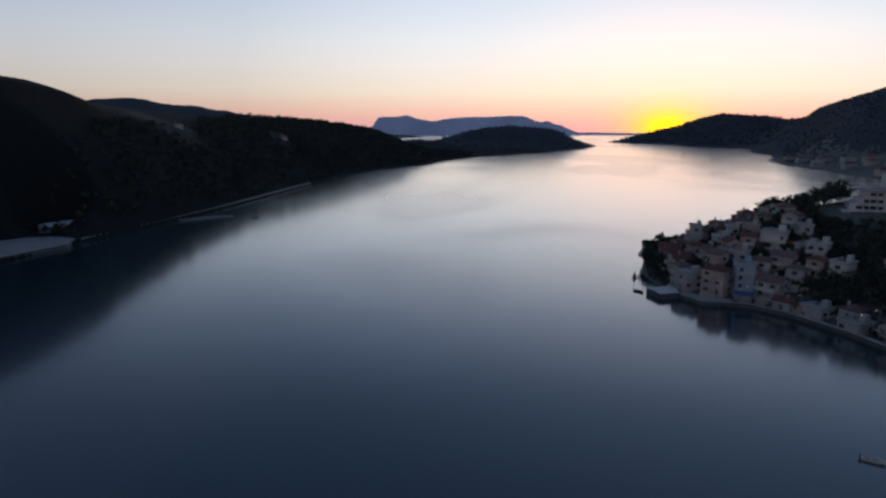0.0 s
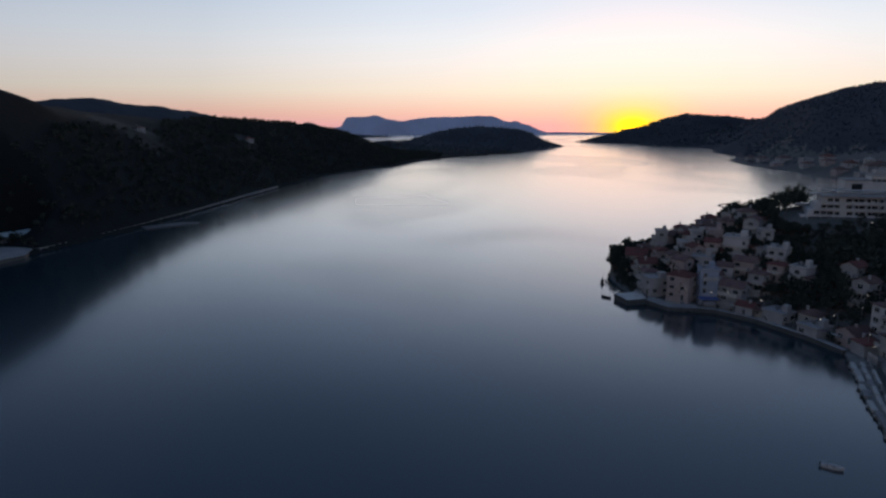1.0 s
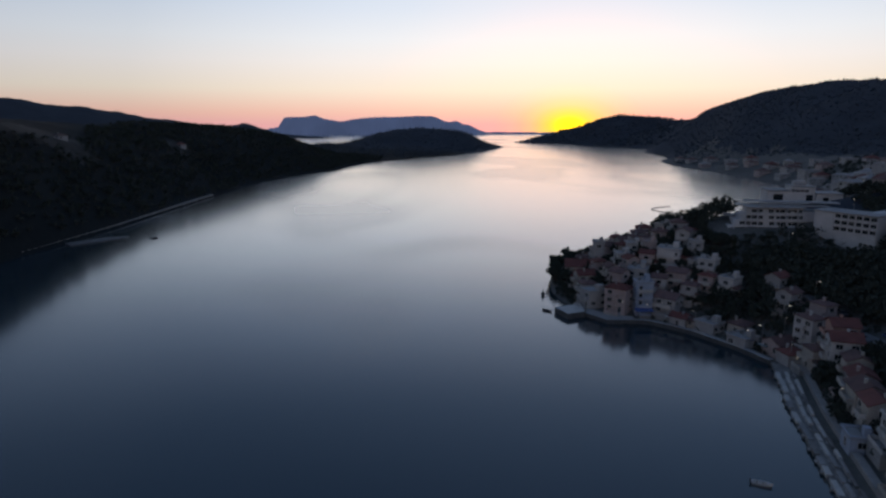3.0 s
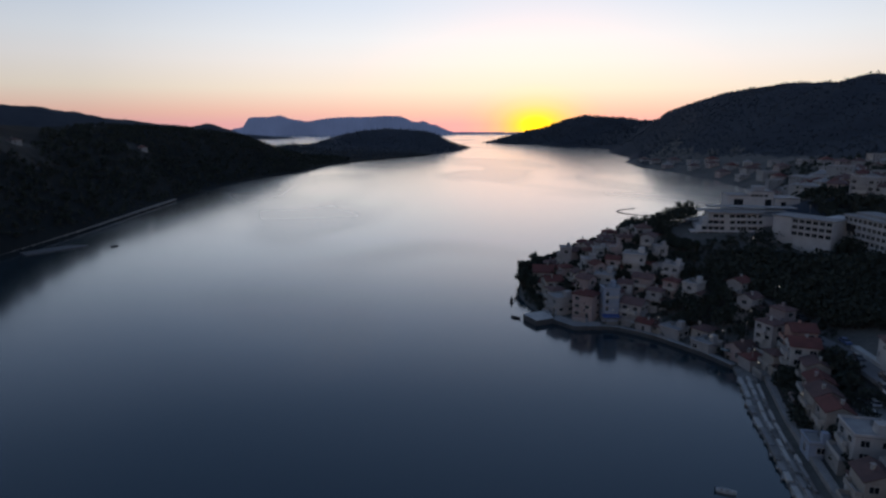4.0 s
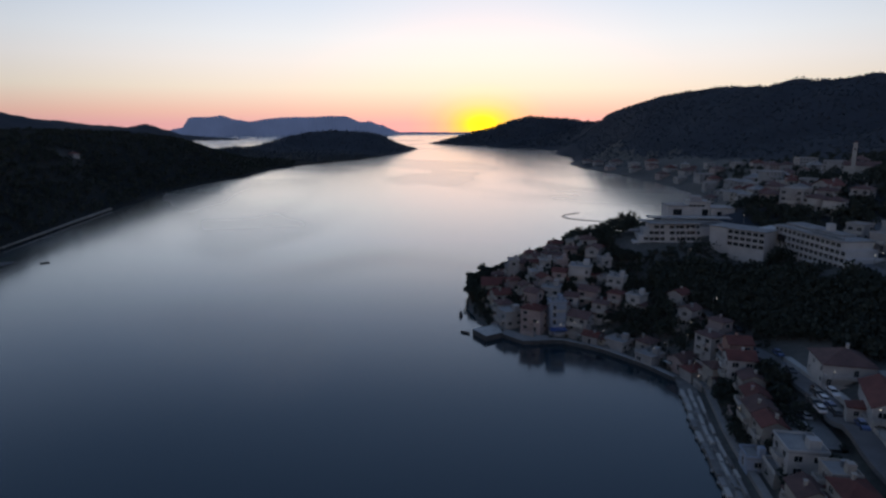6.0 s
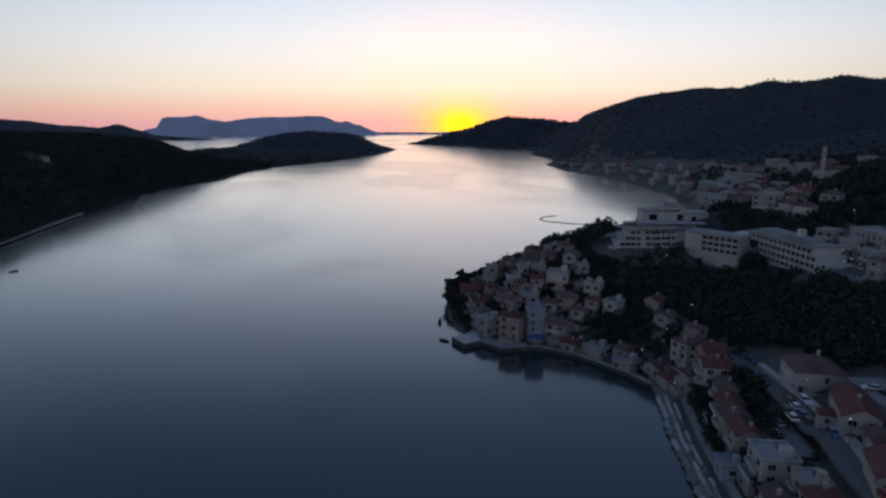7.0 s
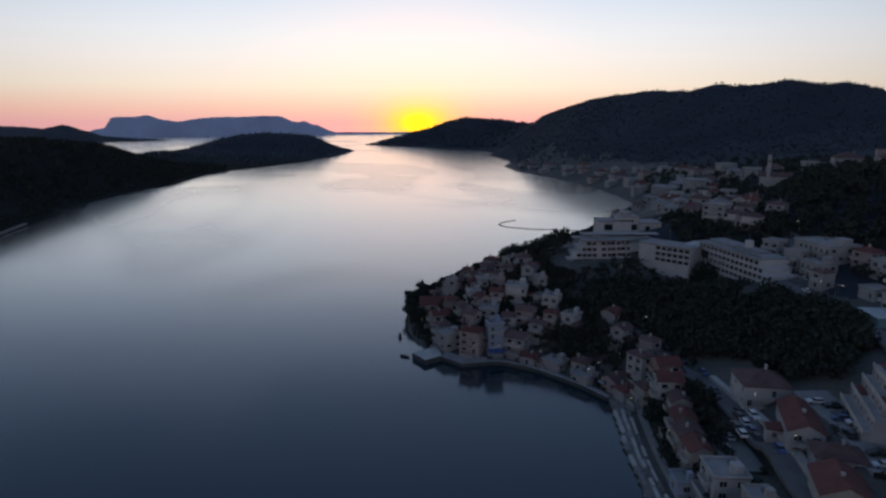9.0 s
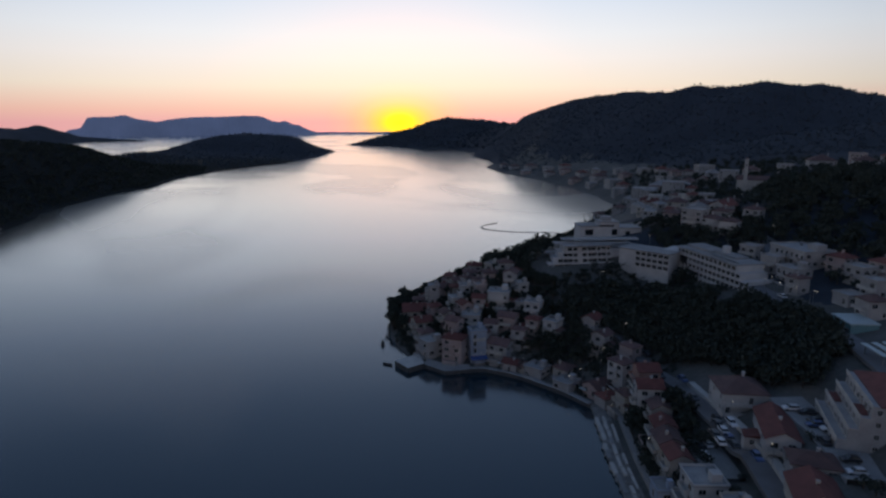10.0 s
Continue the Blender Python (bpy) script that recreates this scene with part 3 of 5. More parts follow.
def roof_hip(w, d, z, rise, out):
    a, b = w / 2 + out, d / 2 + out
    r = abs(a - b)
    ridge = [(-r, 0), (r, 0)] if a >= b else [(0, -r), (0, r)]
    v = [(-a, -b, z), (a, -b, z), (a, b, z), (-a, b, z), (-a, -b, z + 0.22), (a, -b, z + 0.22), (a, b, z + 0.22), (-a, b, z + 0.22),
         (*ridge[0], z + rise), (*ridge[1], z + rise)]
    f = [(3, 2, 1, 0), (0, 1, 5, 4), (1, 2, 6, 5), (2, 3, 7, 6), (3, 0, 4, 7)]
    f += [(4, 5, 9, 8), (5, 6, 9), (6, 7, 8, 9), (7, 4, 8)] if a >= b else [(4, 5, 8), (5, 6, 9, 8), (6, 7, 9), (7, 4, 8, 9)]
    return v, f


def roof_gable(w, d, z, rise, out, along_y):
    a, b = w / 2 + out, d / 2 + out
    if along_y:
        prof = [(-a, z), (0, z + rise), (a, z), (a, z + 0.22), (0, z + rise + 0.24), (-a, z + 0.22)]
        v = [(x, -b, h) for x, h in prof] + [(x, b, h) for x, h in prof]
    else:
        prof = [(b, z), (0, z + rise), (-b, z), (-b, z + 0.22), (0, z + rise + 0.24), (b, z + 0.22)]
        v = [(-a, y, h) for y, h in prof] + [(a, y, h) for y, h in prof]
    f = [(0, 1, 4, 5), (1, 2, 3, 4), (7, 6, 11, 10), (8, 7, 10, 9)] + [(i, i + 6, (i + 1) % 6 + 6, (i + 1) % 6) for i in range(6)]
    return v, f


ROOF_WORDS = {"hip": "hipped tiled roof", "gable": "pitched tiled roof", "flat": "flat roof"}
WALL_WORDS = {"cream": "cream-plastered", "white": "white-plastered", "grey": "grey-plastered", "pink": "pale pink-plastered", "blue": "blue-plastered", "red": "rust-coloured"}


def grp_small(group):
    return group == "village houses"


def house(x, y, w, floors, turn, roof, wall, d=None, z=None, tiles=None, rich=2, group="village houses", name="house", storey=2.8, label="", force=False, blind=0.3):
    rnd = random.Random(int(x * 31 + y * 17))
    w = max(w * ((0.8 if grp_small(group) else 0.82) if rich else 1.0), 5.4) if d is None else w
    d = d or w * rnd.uniform(0.8, 1.15)
    r = math.hypot(w, d) / 2
    if not force and any(math.hypot(x - a, y - b) < 0.72 * (r + c) for a, b, c in OCCUPIED):
        return None
    OCCUPIED.append((x, y, r))
    cs, sn = math.cos(radians(turn)), math.sin(radians(turn))
    corner = [ground_at(x + a * cs - b * sn, y + a * sn + b * cs) for a in (-w / 2, w / 2) for b in (-d / 2, d / 2)]
    low, z = min(corner), (z if z is not None else (min(corner) * 0.6 + max(corner) * 0.4))
    h = floors * storey + 0.3
    ob = thing(name, x, y, z, turn, label or f"{WALL_WORDS[wall]} {floors}-storey house with a {ROOF_WORDS[roof]} on the slope", "house", group)
    under = min(low - z, 0) - 1.0
    along_y = d > w
    rise = min(w, d) * 0.27
    bm = box(-w / 2, w / 2, -d / 2, d / 2, under, h)
    if roof == "gable":
        half = (w if along_y else d) / 2
        for s in (-1, 1):
            e = (d if along_y else w) / 2 * s
            tri = [(-half, e), (half, e), (0, e)]
            vs = [bm.verts.new((a, b, zz) if along_y else (b, a, zz)) for (a, b), zz in zip(tri, (h, h, h + rise - 0.02))]
            face = bm.faces.new(vs)
            face.normal_update()
            want = Vector((0, s, 0)) if along_y else Vector((s, 0, 0))
            if face.normal.dot(want) < 0:
                face.normal_flip()
    part("wall", bm, wall, ob)
    tile = tiles or rnd.choice(["tiles", "old_tiles", "tiles", "old_tiles", "membrane"] if rich < 2 else ["tiles", "old_tiles", "old_tiles"])
    if roof == "flat":
        bm = box(-w / 2 - 0.25, w / 2 + 0.25, -d / 2 - 0.25, d / 2 + 0.25, h, h + 0.25)
        top = part("roof", bm, "membrane", ob)
        bm = bmesh.new()
        for a in ((-w / 2 - .25, w / 2 + .25, -d / 2 - .25, -d / 2 - .05), (-w / 2 - .25, w / 2 + .25, d / 2 + .05, d / 2 + .25),
                  (-w / 2 - .25, -w / 2 - .05, -d / 2 - .05, d / 2 + .05), (w / 2 + .05, w / 2 + .25, -d / 2 - .05, d / 2 + .05)):
            box(*a, h + 0.25, h + 0.75, bm=bm)
        part("parapet", bm, wall, top)
        if rich > 1:
            part("stair_hut", box(w * 0.1, w * 0.38, d * 0.05, d * 0.36, h + 0.25, h + 2.5, 0.08), wall, top)
    else:
        v, f = roof_hip(w, d, h, rise, 0.45) if roof == "hip" else roof_gable(w, d, h, rise, 0.45, along_y)
        top = link("roof", mesh_of("roof", v, f, [tile]), ob)
        cx, cy = w * rnd.uniform(-0.25, 0.25), d * rnd.uniform(-0.22, 0.22)
        chim = box(cx - 0.3, cx + 0.3, cy - 0.3, cy + 0.3, h + 0.3, h + rise + 0.7)
        box(cx - 0.4, cx + 0.4, cy - 0.4, cy + 0.4, h + rise + 0.7, h + rise + 0.85, bm=chim)
        part("chimney", chim, wall, top)
    if rich > 1 and roof == "flat":
        tank = tube(-w * 0.2, d * 0.2, h + 0.25, h + 1.5, 0.55, 0.55, 10)
        part("water_tank", tank, "metal", top)
    if rich > 1 and rnd.random() < 0.55:
        # a low terrace with a parapet before the front door
        tw, td = w * rnd.uniform(0.6, 1.0), rnd.uniform(2.0, 3.2)
        deck = part("terrace", box(-tw / 2, tw / 2, -d / 2 - td, -d / 2 - 0.02, under, 0.12), "concrete", ob)
        rim = box(-tw / 2, tw / 2, -d / 2 - td, -d / 2 - td + 0.2, 0.123, 0.95)
        box(-tw / 2, -tw / 2 + 0.2, -d / 2 - td + 0.2, -d / 2 - 0.02, 0.123, 0.95, bm=rim)
        part("parapet", rim, wall, deck)
    if rich > 1 and rnd.random() < 0.4:
        # a lower wing under a lean-to roof
        ew, ed, eh = w * rnd.uniform(0.35, 0.55), rnd.uniform(2.2, 3.2), min(h - 0.6, 2.8)
        sx = rnd.choice((-1, 1))
        x0, x1 = sorted((sx * w / 2, sx * (w / 2 + ew)))
        side = part("side_wing", box(x0, x1, -ed, ed * 0.6, under, eh), rnd.choice(("cream", "grey", "white", wall)), ob)
        v = [(x0 - 0.2, -ed - 0.3, eh), (x1 + 0.2, -ed - 0.3, eh), (x1 + 0.2, ed * 0.6 + 0.3, eh), (x0 - 0.2, ed * 0.6 + 0.3, eh)]
        v += [(a, b, c + 0.12 + (0.7 if (a < (x0 + x1) / 2) == (sx > 0) else 0.0)) for a, b, c in v]
        f = [(3, 2, 1, 0), (4, 5, 6, 7)] + [(i, (i + 1) % 4, 4 + (i + 1) % 4, 4 + i) for i in range(4)]
        link("side_roof", mesh_of("side_roof", v, f, [tile]), side)
        link("window", WINDOW["small"], side, pose((x0 + x1) / 2, -ed, 0.9))
    faces = [(w, 0, -d / 2, 0), (d, w / 2, 0, 90), (d, -w / 2, 0, -90)] + ([(w, 0, d / 2, 180)] if rich > 1 else [])
    for k, (length, ox, oy, rot) in enumerate(faces):
        n = max(1, int((length - 1.0) / 2.5))
        base = pose(ox, oy, 0, 0, 0, rot)
        for fl in range(floors):
            for i in range(n):
                if rnd.random() < blind:
                    continue
                px = (i + 0.5) * length / n - length / 2
                kind = "door" if (fl == 0 and i == n // 2 and k == 0) else ("wide" if length / n > 3.0 else "small")
                if k == 0 and fl > 0 and floors > 1:
                    kind = "door" if kind == "small" else kind
                zz = fl * storey + (0.2 if kind == "door" else 1.0)
                link("door" if kind == "door" and fl == 0 else "window", WINDOW[kind], ob, base @ pose(px, 0, zz))
    if floors > 1 and rich:
        bl = w * rnd.choice([0.5, 0.8, 0.98])
        bo = rnd.uniform(-1, 1) * (w - bl) / 2
        for fl in range(1, floors):
            zz = fl * storey
            bm = box(bo - bl / 2, bo + bl / 2, -d / 2 - 1.4, -d / 2 - 0.1, zz - 0.05, zz + 0.12)
            rail = bmesh.new()
            for a in ((bo - bl / 2, bo + bl / 2, -d / 2 - 1.4, -d / 2 - 1.28), (bo - bl / 2, bo - bl / 2 + 0.12, -d / 2 - 1.28, -d / 2 - 0.1), (bo + bl / 2 - 0.12, bo + bl / 2, -d / 2 - 1.28, -d / 2 - 0.1)):
                box(*a, zz + 0.12, zz + 1.05, bm=rail)
            part("railing", rail, wall if rnd.random() < 0.6 else "pale_stone", part("balcony", bm, "pale_stone", ob))
    return ob


# large single buildings first
house(142, 121.6, 11.8, 3, -30, "hip", "white", d=11.4, z=11.0, tiles="old_tiles", blind=0.7, label="large white-plastered apartment house with a shallow brown tiled roof", force=True)
house(134, 103.2, 7.5, 2, -41, "gable", "white", d=16.5, z=12.6, tiles="tiles", blind=0.35, label="long white-plastered house with a red tiled roof beside the car park", force=True)
house(127.5, 89, 9.5, 2, -41, "hip", "grey", d=7, z=12.5, tiles="old_tiles", label="grey-plastered house with a dark weathered tiled roof", force=True)
house(119, 82, 9, 2, -41, "gable", "cream", d=11, z=11, tiles="tiles", label="cream-plastered house with a red tiled roof by the street", force=True)
house(227, 169, 19, 3, -104, "flat", "grey", d=13, z=34.0, label="grey three-storey apartment block with a flat roof on the hillside", force=True)
house(213, 161, 9, 2, -104, "flat", "grey", d=8, z=32.0, label="low grey-plastered house beside the apartment block", force=True)

VILLAGE_TIP = [(98, 258, 12, 2, -107, "gable", "cream"), (95, 241, 9, 2, -93, "gable", "cream"), (92, 230, 8, 2, -86, "hip", "cream"), (91, 221, 9, 2, -82, "flat", "grey"),
               (97, 212, 10, 3, -47, "hip", "pink"), (105, 209, 7.5, 4, -11, "flat", "blue"), (113, 205, 10, 3, -53, "gable", "grey"), (122, 215, 9, 3, -50, "gable", "pink"),
               (110, 224, 9, 2, -33, "flat", "grey"), (126, 230, 11, 2, -37, "flat", "white"), (111, 241, 7, 2, -97, "flat", "white"), (119, 248, 6, 2, -107, "flat", "white"),
               (122, 240, 6, 3, -102, "flat", "pink"), (107, 257, 6.5, 4, -107, "flat", "grey"), (134, 215, 8, 3, -53, "flat", "white"), (134, 201, 7, 2, -61, "flat", "white"),
               (125, 279, 7, 2, -123, "hip", "pink"), (129, 264, 8, 2, -110, "hip", "grey")]
VILLAGE_BACK = [(131, 248, 8, 2, -107, "hip", "pink"), (136, 238, 7, 2, -41, "gable", "grey"), (115, 263, 7, 2, -109, "gable", "pink"), (117, 231, 7, 2, -36, "gable", "pink"),
                (103, 233, 7, 2, -93, "gable", "cream"), (115, 216, 6, 2, -36, "gable", "white"), (129, 207, 6, 2, -53, "hip", "pink"), (122, 206, 6, 2, -53, "hip", "grey"),
                (145, 191, 7, 2, -68, "gable", "grey"), (142, 181, 6, 2, -69, "gable", "grey"), (103, 246, 7, 2, -95, "hip", "pink"), (101, 221, 7, 3, -60, "gable", "pink"),
                (140, 250, 8, 2, -110, "hip", "grey"), (136, 274, 8, 2, -118, "hip", "cream"), (117, 254, 6, 2, -107, "hip", "cream"), (104, 268, 7, 2, -112, "hip", "grey")]
SHORE_ROW = [(135, 162, 8, 3, -82, "hip", "white"), (136, 151, 8, 3, -113, "gable", "red"), (129.8, 143, 8.5, 3, -118, "gable", "white"), (126, 134, 7, 2, -118, "gable", "cream"),
             (120.5, 126.5, 7.5, 2, -118, "gable", "pink"), (115.8, 119.6, 8, 2, -114, "gable", "cream"), (112.2, 112.8, 8, 2, -114, "gable", "cream"), (106, 110.2, 6.5, 1, -114, "flat", "blue"),
             (128, 165, 8, 1, -80, "gable", "pink"), (122, 174, 8, 1, -71, "flat", "grey"), (128, 175, 8, 1, -73, "hip", "grey"), (119, 188, 9, 1, -67, "flat", "grey"),
             (113, 196, 7, 1, -53, "gable", "grey"), (127, 158, 6, 1, -91, "hip", "grey"), (126, 181, 7, 1, -68, "hip", "cream"), (109.3, 101.5, 10, 2, -114, "flat", "white"),
             (100.5, 90.5, 8, 2, -114, "gable", "cream"), (107, 90, 7, 2, -114, "flat", "cream")]
STREET_ROW = [(144, 168, 7, 2, -80, "hip", "pink"), (104, 84, 9, 2, -114, "hip", "cream"),
              (97, 77, 8, 2, -114, "flat", "grey"), (108, 62, 9, 2, -114, "hip", "white"), (128, 150, 7, 2, -100, "hip", "cream")]
HILLSIDE = [(204, 134, 8, 1, -105, "flat", "grey"), (212, 131, 8, 2, -106, "flat", "grey"), (221, 142, 9, 2, -99, "flat", "grey"), (227, 153, 9, 2, -93, "hip", "pink"),
            (229, 139, 8, 2, -99, "hip", "pink"), (203, 152, 7, 2, -97, "hip", "grey"), (197, 122, 8, 2, -115, "hip", "grey"),
            (215, 172, 8, 2, -85, "flat", "grey"), (220, 186, 8, 2, -78, "flat", "grey"), (224, 124, 8, 2, -105, "flat", "grey")]
UPPER_TOWN = [(298, 328, 13, 2, -146, "hip", "grey"), (282, 292, 12, 2, -144, "hip", "cream"), (263, 255, 12, 2, -144, "hip", "grey"), (235, 247, 10, 2, -149, "hip", "pink"),
              (251, 281, 9, 2, -144, "hip", "white"), (231, 228, 12, 3, -68, "flat", "grey"), (242, 222, 9, 2, -68, "hip", "grey"), (235, 211, 9, 2, -70, "hip", "white"),
              (380, 378, 13, 2, -140, "hip", "white"), (304, 291, 11, 2, -144, "flat", "grey"), (262, 236, 9, 2, -148, "hip", "grey"), (252, 213, 9, 2, -71, "hip", "grey"),
              (344, 420, 12, 2, -140, "hip", "grey"), (346, 449, 10, 2, -140, "hip", "white"), (376, 440, 12, 2, -140, "flat", "grey"), (299, 346, 9, 2, -146, "hip", "white"),
              (320, 352, 12, 3, -140, "flat", "white"), (335, 378, 12, 2, -140, "hip", "pink")]
FAR_TOWN = [(426, 483, 20, 4, -141, "flat", "grey"), (390, 408, 18, 4, -140, "flat", "grey"), (466, 508, 16, 3, -141, "hip", "pink"), (462, 416, 17, 3, -141, "flat", "grey"),
            (484, 378, 15, 2, -141, "flat", "grey"), (492, 352, 18, 2, -135, "hip", "grey"), (500, 328, 13, 3, -141, "flat", "pink"), (467, 301, 14, 2, -140, "hip", "grey"),
            (500, 303, 13, 2, -140, "hip", "grey"), (470, 400, 13, 2, -141, "hip", "grey"), (539, 519, 16, 3, -115, "flat", "grey"), (528, 549, 14, 2, -115, "hip", "pink"),
            (548, 593, 15, 2, -115, "hip", "grey"), (559, 636, 14, 2, -104, "flat", "grey"), (440, 520, 14, 2, -141, "hip", "grey"), (410, 460, 14, 3, -141, "hip", "grey"),
            (500, 470, 14, 2, -130, "hip", "grey"), (448, 450, 14, 2, -141, "hip", "pink")]
FAR_SHORE = [(542, 706, 18, 2, -104, "hip", "grey"), (518, 645, 18, 3, -104, "flat", "grey"), (541, 650, 15, 2, -104, "hip", "pink"), (557, 765, 17, 2, -101, "hip", "grey"),
             (567, 822, 16, 2, -101, "hip", "pink"), (577, 886, 17, 2, -99, "flat", "grey"), (600, 978, 17, 2, -99, "hip", "grey"), (536, 752, 15, 2, -101, "hip", "pink"),
             (519, 690, 14, 2, -104, "flat", "grey"), (590, 1021, 15, 2, -99, "hip", "grey"), (598, 1075, 16, 2, -99, "hip", "grey"), (485, 593, 14, 3, -115, "flat", "grey"),
             (505, 610, 14, 2, -110, "hip", "pink"), (560, 930, 15, 2, -99, "hip", "pink"), (556, 850, 14, 2, -101, "hip", "grey"), (585, 850, 15, 2, -101, "hip", "grey")]
LEFT_SHORE_HOUSES = [(-196, 765, 8, 1, 60, "hip", "grey"), (-232, 548, 8, 1, 60, "hip", "grey")]
for rows, rich, grp in ((VILLAGE_TIP, 2, "village houses"), (VILLAGE_BACK, 2, "village houses"), (SHORE_ROW, 2, "shore houses"), (STREET_ROW, 2, "shore houses"),
                        (HILLSIDE, 1, "hillside houses"), (UPPER_TOWN, 1, "town houses"), (FAR_TOWN, 0, "far town houses"), (FAR_SHORE, 0, "far shore houses"),
                        (LEFT_SHORE_HOUSES, 0, "houses across the bay")):
    for hx, hy, hw, hf, ht, hr, hc in rows:
        house(hx, hy, hw, hf - (grp == "village houses" and hf == 3 and hx > 108), ht, hr, hc, rich=rich, group=grp)
# smaller houses and sheds squeezed in between
fill = random.Random(23)
for area, tries, grp, rich, turn0 in (([(90, 222), (104, 207), (132, 204), (142, 232), (138, 262), (118, 276), (98, 262)], 130, "village houses", 2, -80),
                                      ([(230, 205), (250, 215), (262, 235), (300, 280), (345, 360), (330, 380), (270, 310), (228, 250)], 50, "town houses", 1, -110),
                                      ([(400, 420), (500, 420), (560, 560), (590, 800), (560, 800), (520, 640), (440, 520)], 60, "far town houses", 0, -120),
                                      ([(100, 96), (118, 128), (126, 148), (132, 146), (122, 118), (110, 92)], 30, "shore houses", 2, -116)):
    ax, ay = [p[0] for p in area], [p[1] for p in area]
    for _ in range(tries):
        hx, hy = fill.uniform(min(ax), max(ax)), fill.uniform(min(ay), max(ay))
        hw = fill.uniform(5.5, 7.5) if rich == 2 else fill.uniform(8, 12)
        hr, hc, hf = fill.choice(["gable", "hip", "flat"]), fill.choice(["cream", "white", "grey", "pink", "grey"]), fill.choice([1, 2, 2])
        if inside(np.array([hx]), np.array([hy]), area)[0]:
            house(hx, hy, hw, hf, turn0 + fill.uniform(-25, 25), hr, hc, rich=rich, group=grp)


def apartment_terraces():
    """A stepped apartment block with terraces on its seaward side."""
    ob = thing("apartment_block", 149.6, 90.7, 18.5, -133, "stepped grey-plastered apartment block with terraces and red tiled roofs", "apartment block")
    OCCUPIED.append((149.6, 90.7, 14))
    for k in range(4):
        front = -9.5 + 2.0 * k
        part("wall", box(-10.5, 10.5, front, 8, k * 2.9 - (5 if k == 0 else 0), k * 2.9 + 2.9), "grey", ob)
        rim = box(-10.6, 10.6, front - 0.12, front, k * 2.9 + 2.5, k * 2.9 + 3.45)
        part("parapet", rim, "pale_stone", ob)
        for i in range(7):
            link("window", WINDOW["wide" if i % 2 else "door"], ob, pose(-9 + i * 3, front, k * 2.9 + (0.3 if i % 2 == 0 else 0.5)))
        for i in range(4):
            for s in (-1, 1):
                link("window", WINDOW["small"], ob, pose(10.5 * s, -2 + i * 2.6, k * 2.9 + 0.9, 0, 0, 90 * s))
    v, f = roof_hip(21, 9.5, 11.6, 2.4, 0.5)
    link("roof", mesh_of("roof", [(a, b + 3.2, c) for a, b, c in v], f, ["tiles"]), ob, None, "red tiled roof")
    for k, cx in ((1, -7.0), (2, 6.0)):
        v, f = roof_hip(6, 2.2, k * 2.9 + 2.7, 0.8, 0.2)
        link("roof", mesh_of("roof", [(a + cx, b - 6.6 + 2 * k - 1.2, c) for a, b, c in v], f, ["tiles"]), ob, None, "small red tiled roof")


apartment_terraces()


def wing(parent, p0, p1, z0, floors, storey, depth, bays, mode, shrink=0.0, plain=0, left=0.0, blank=0.0):
    """A hotel wing between two plan points; its front looks to the sea side."""
    length = math.hypot(p1[0] - p0[0], p1[1] - p0[1])
    turn = math.degrees(math.atan2(p1[1] - p0[1], p1[0] - p0[0]))
    base = parent.matrix_basis.inverted() @ pose(p0[0], p0[1], z0, 0, 0, turn)
    for k in range(floors):
        end = length - shrink * k
        set_back = 0.9 * k if mode == "terrace" else 0.0
        part("storey", box(left * k, end, set_back, depth, k * storey - (6 if k == 0 else 0), (k + 1) * storey), "hotel_wall", parent, "", base)
    for k in range(floors):
        end = length - shrink * k
        set_back = 0.9 * k if mode == "terrace" else 0.0
        z = k * storey
        if k < plain:
            continue
        if mode == "terrace":
            deck = part("balcony", box(left * k - 0.3, end + 0.3, set_back - 1.9, set_back - 0.003, z - 0.14, z + 0.12), "hotel_wall", parent, "", base)
            part("railing", box(left * k - 0.3, end + 0.3, set_back - 1.9, set_back - 1.72, z + 0.123, z + 0.65), "hotel_wall", deck)
        else:
            part("ledge", box(length * blank, end, -0.42, -0.003, z - 0.12, z + 0.5), "hotel_wall", parent, "", base)
        n = max(2, int(bays * end / length))
        for i in range(n):
            cx = (i + 0.5) * end / n
            if cx < left * k + 1.2 or cx < length * blank + 1.2:
                continue
            link("window", WINDOW["band"], parent, base @ pose(cx, set_back, z + (0.3 if mode == "terrace" else 0.62)))
            if i and mode != "terrace":
                part("fin", box(i * end / n - 0.12, i * end / n + 0.12, -0.42, -0.003, z + 0.5, z + storey - 0.12), "hotel_wall", parent, "", base)
            elif i and i % 2 == 0:
                part("divider", box(i * end / n - 0.08, i * end / n + 0.08, set_back - 1.7, set_back - 0.003, z + 0.12, z + 2.2), "hotel_wall", parent, "", base)
    top_end, top_back = length - shrink * (floors - 1), (0.9 * (floors - 1) if mode == "terrace" else 0.0)
    zt = floors * storey
    part("roof", box(left * (floors - 1) - 0.5, top_end + 0.5, top_back - (2.2 if mode == "terrace" else 0.6), depth + 0.4, zt, zt + 0.45), "membrane", parent, "pale flat roof", base)
    return base, length


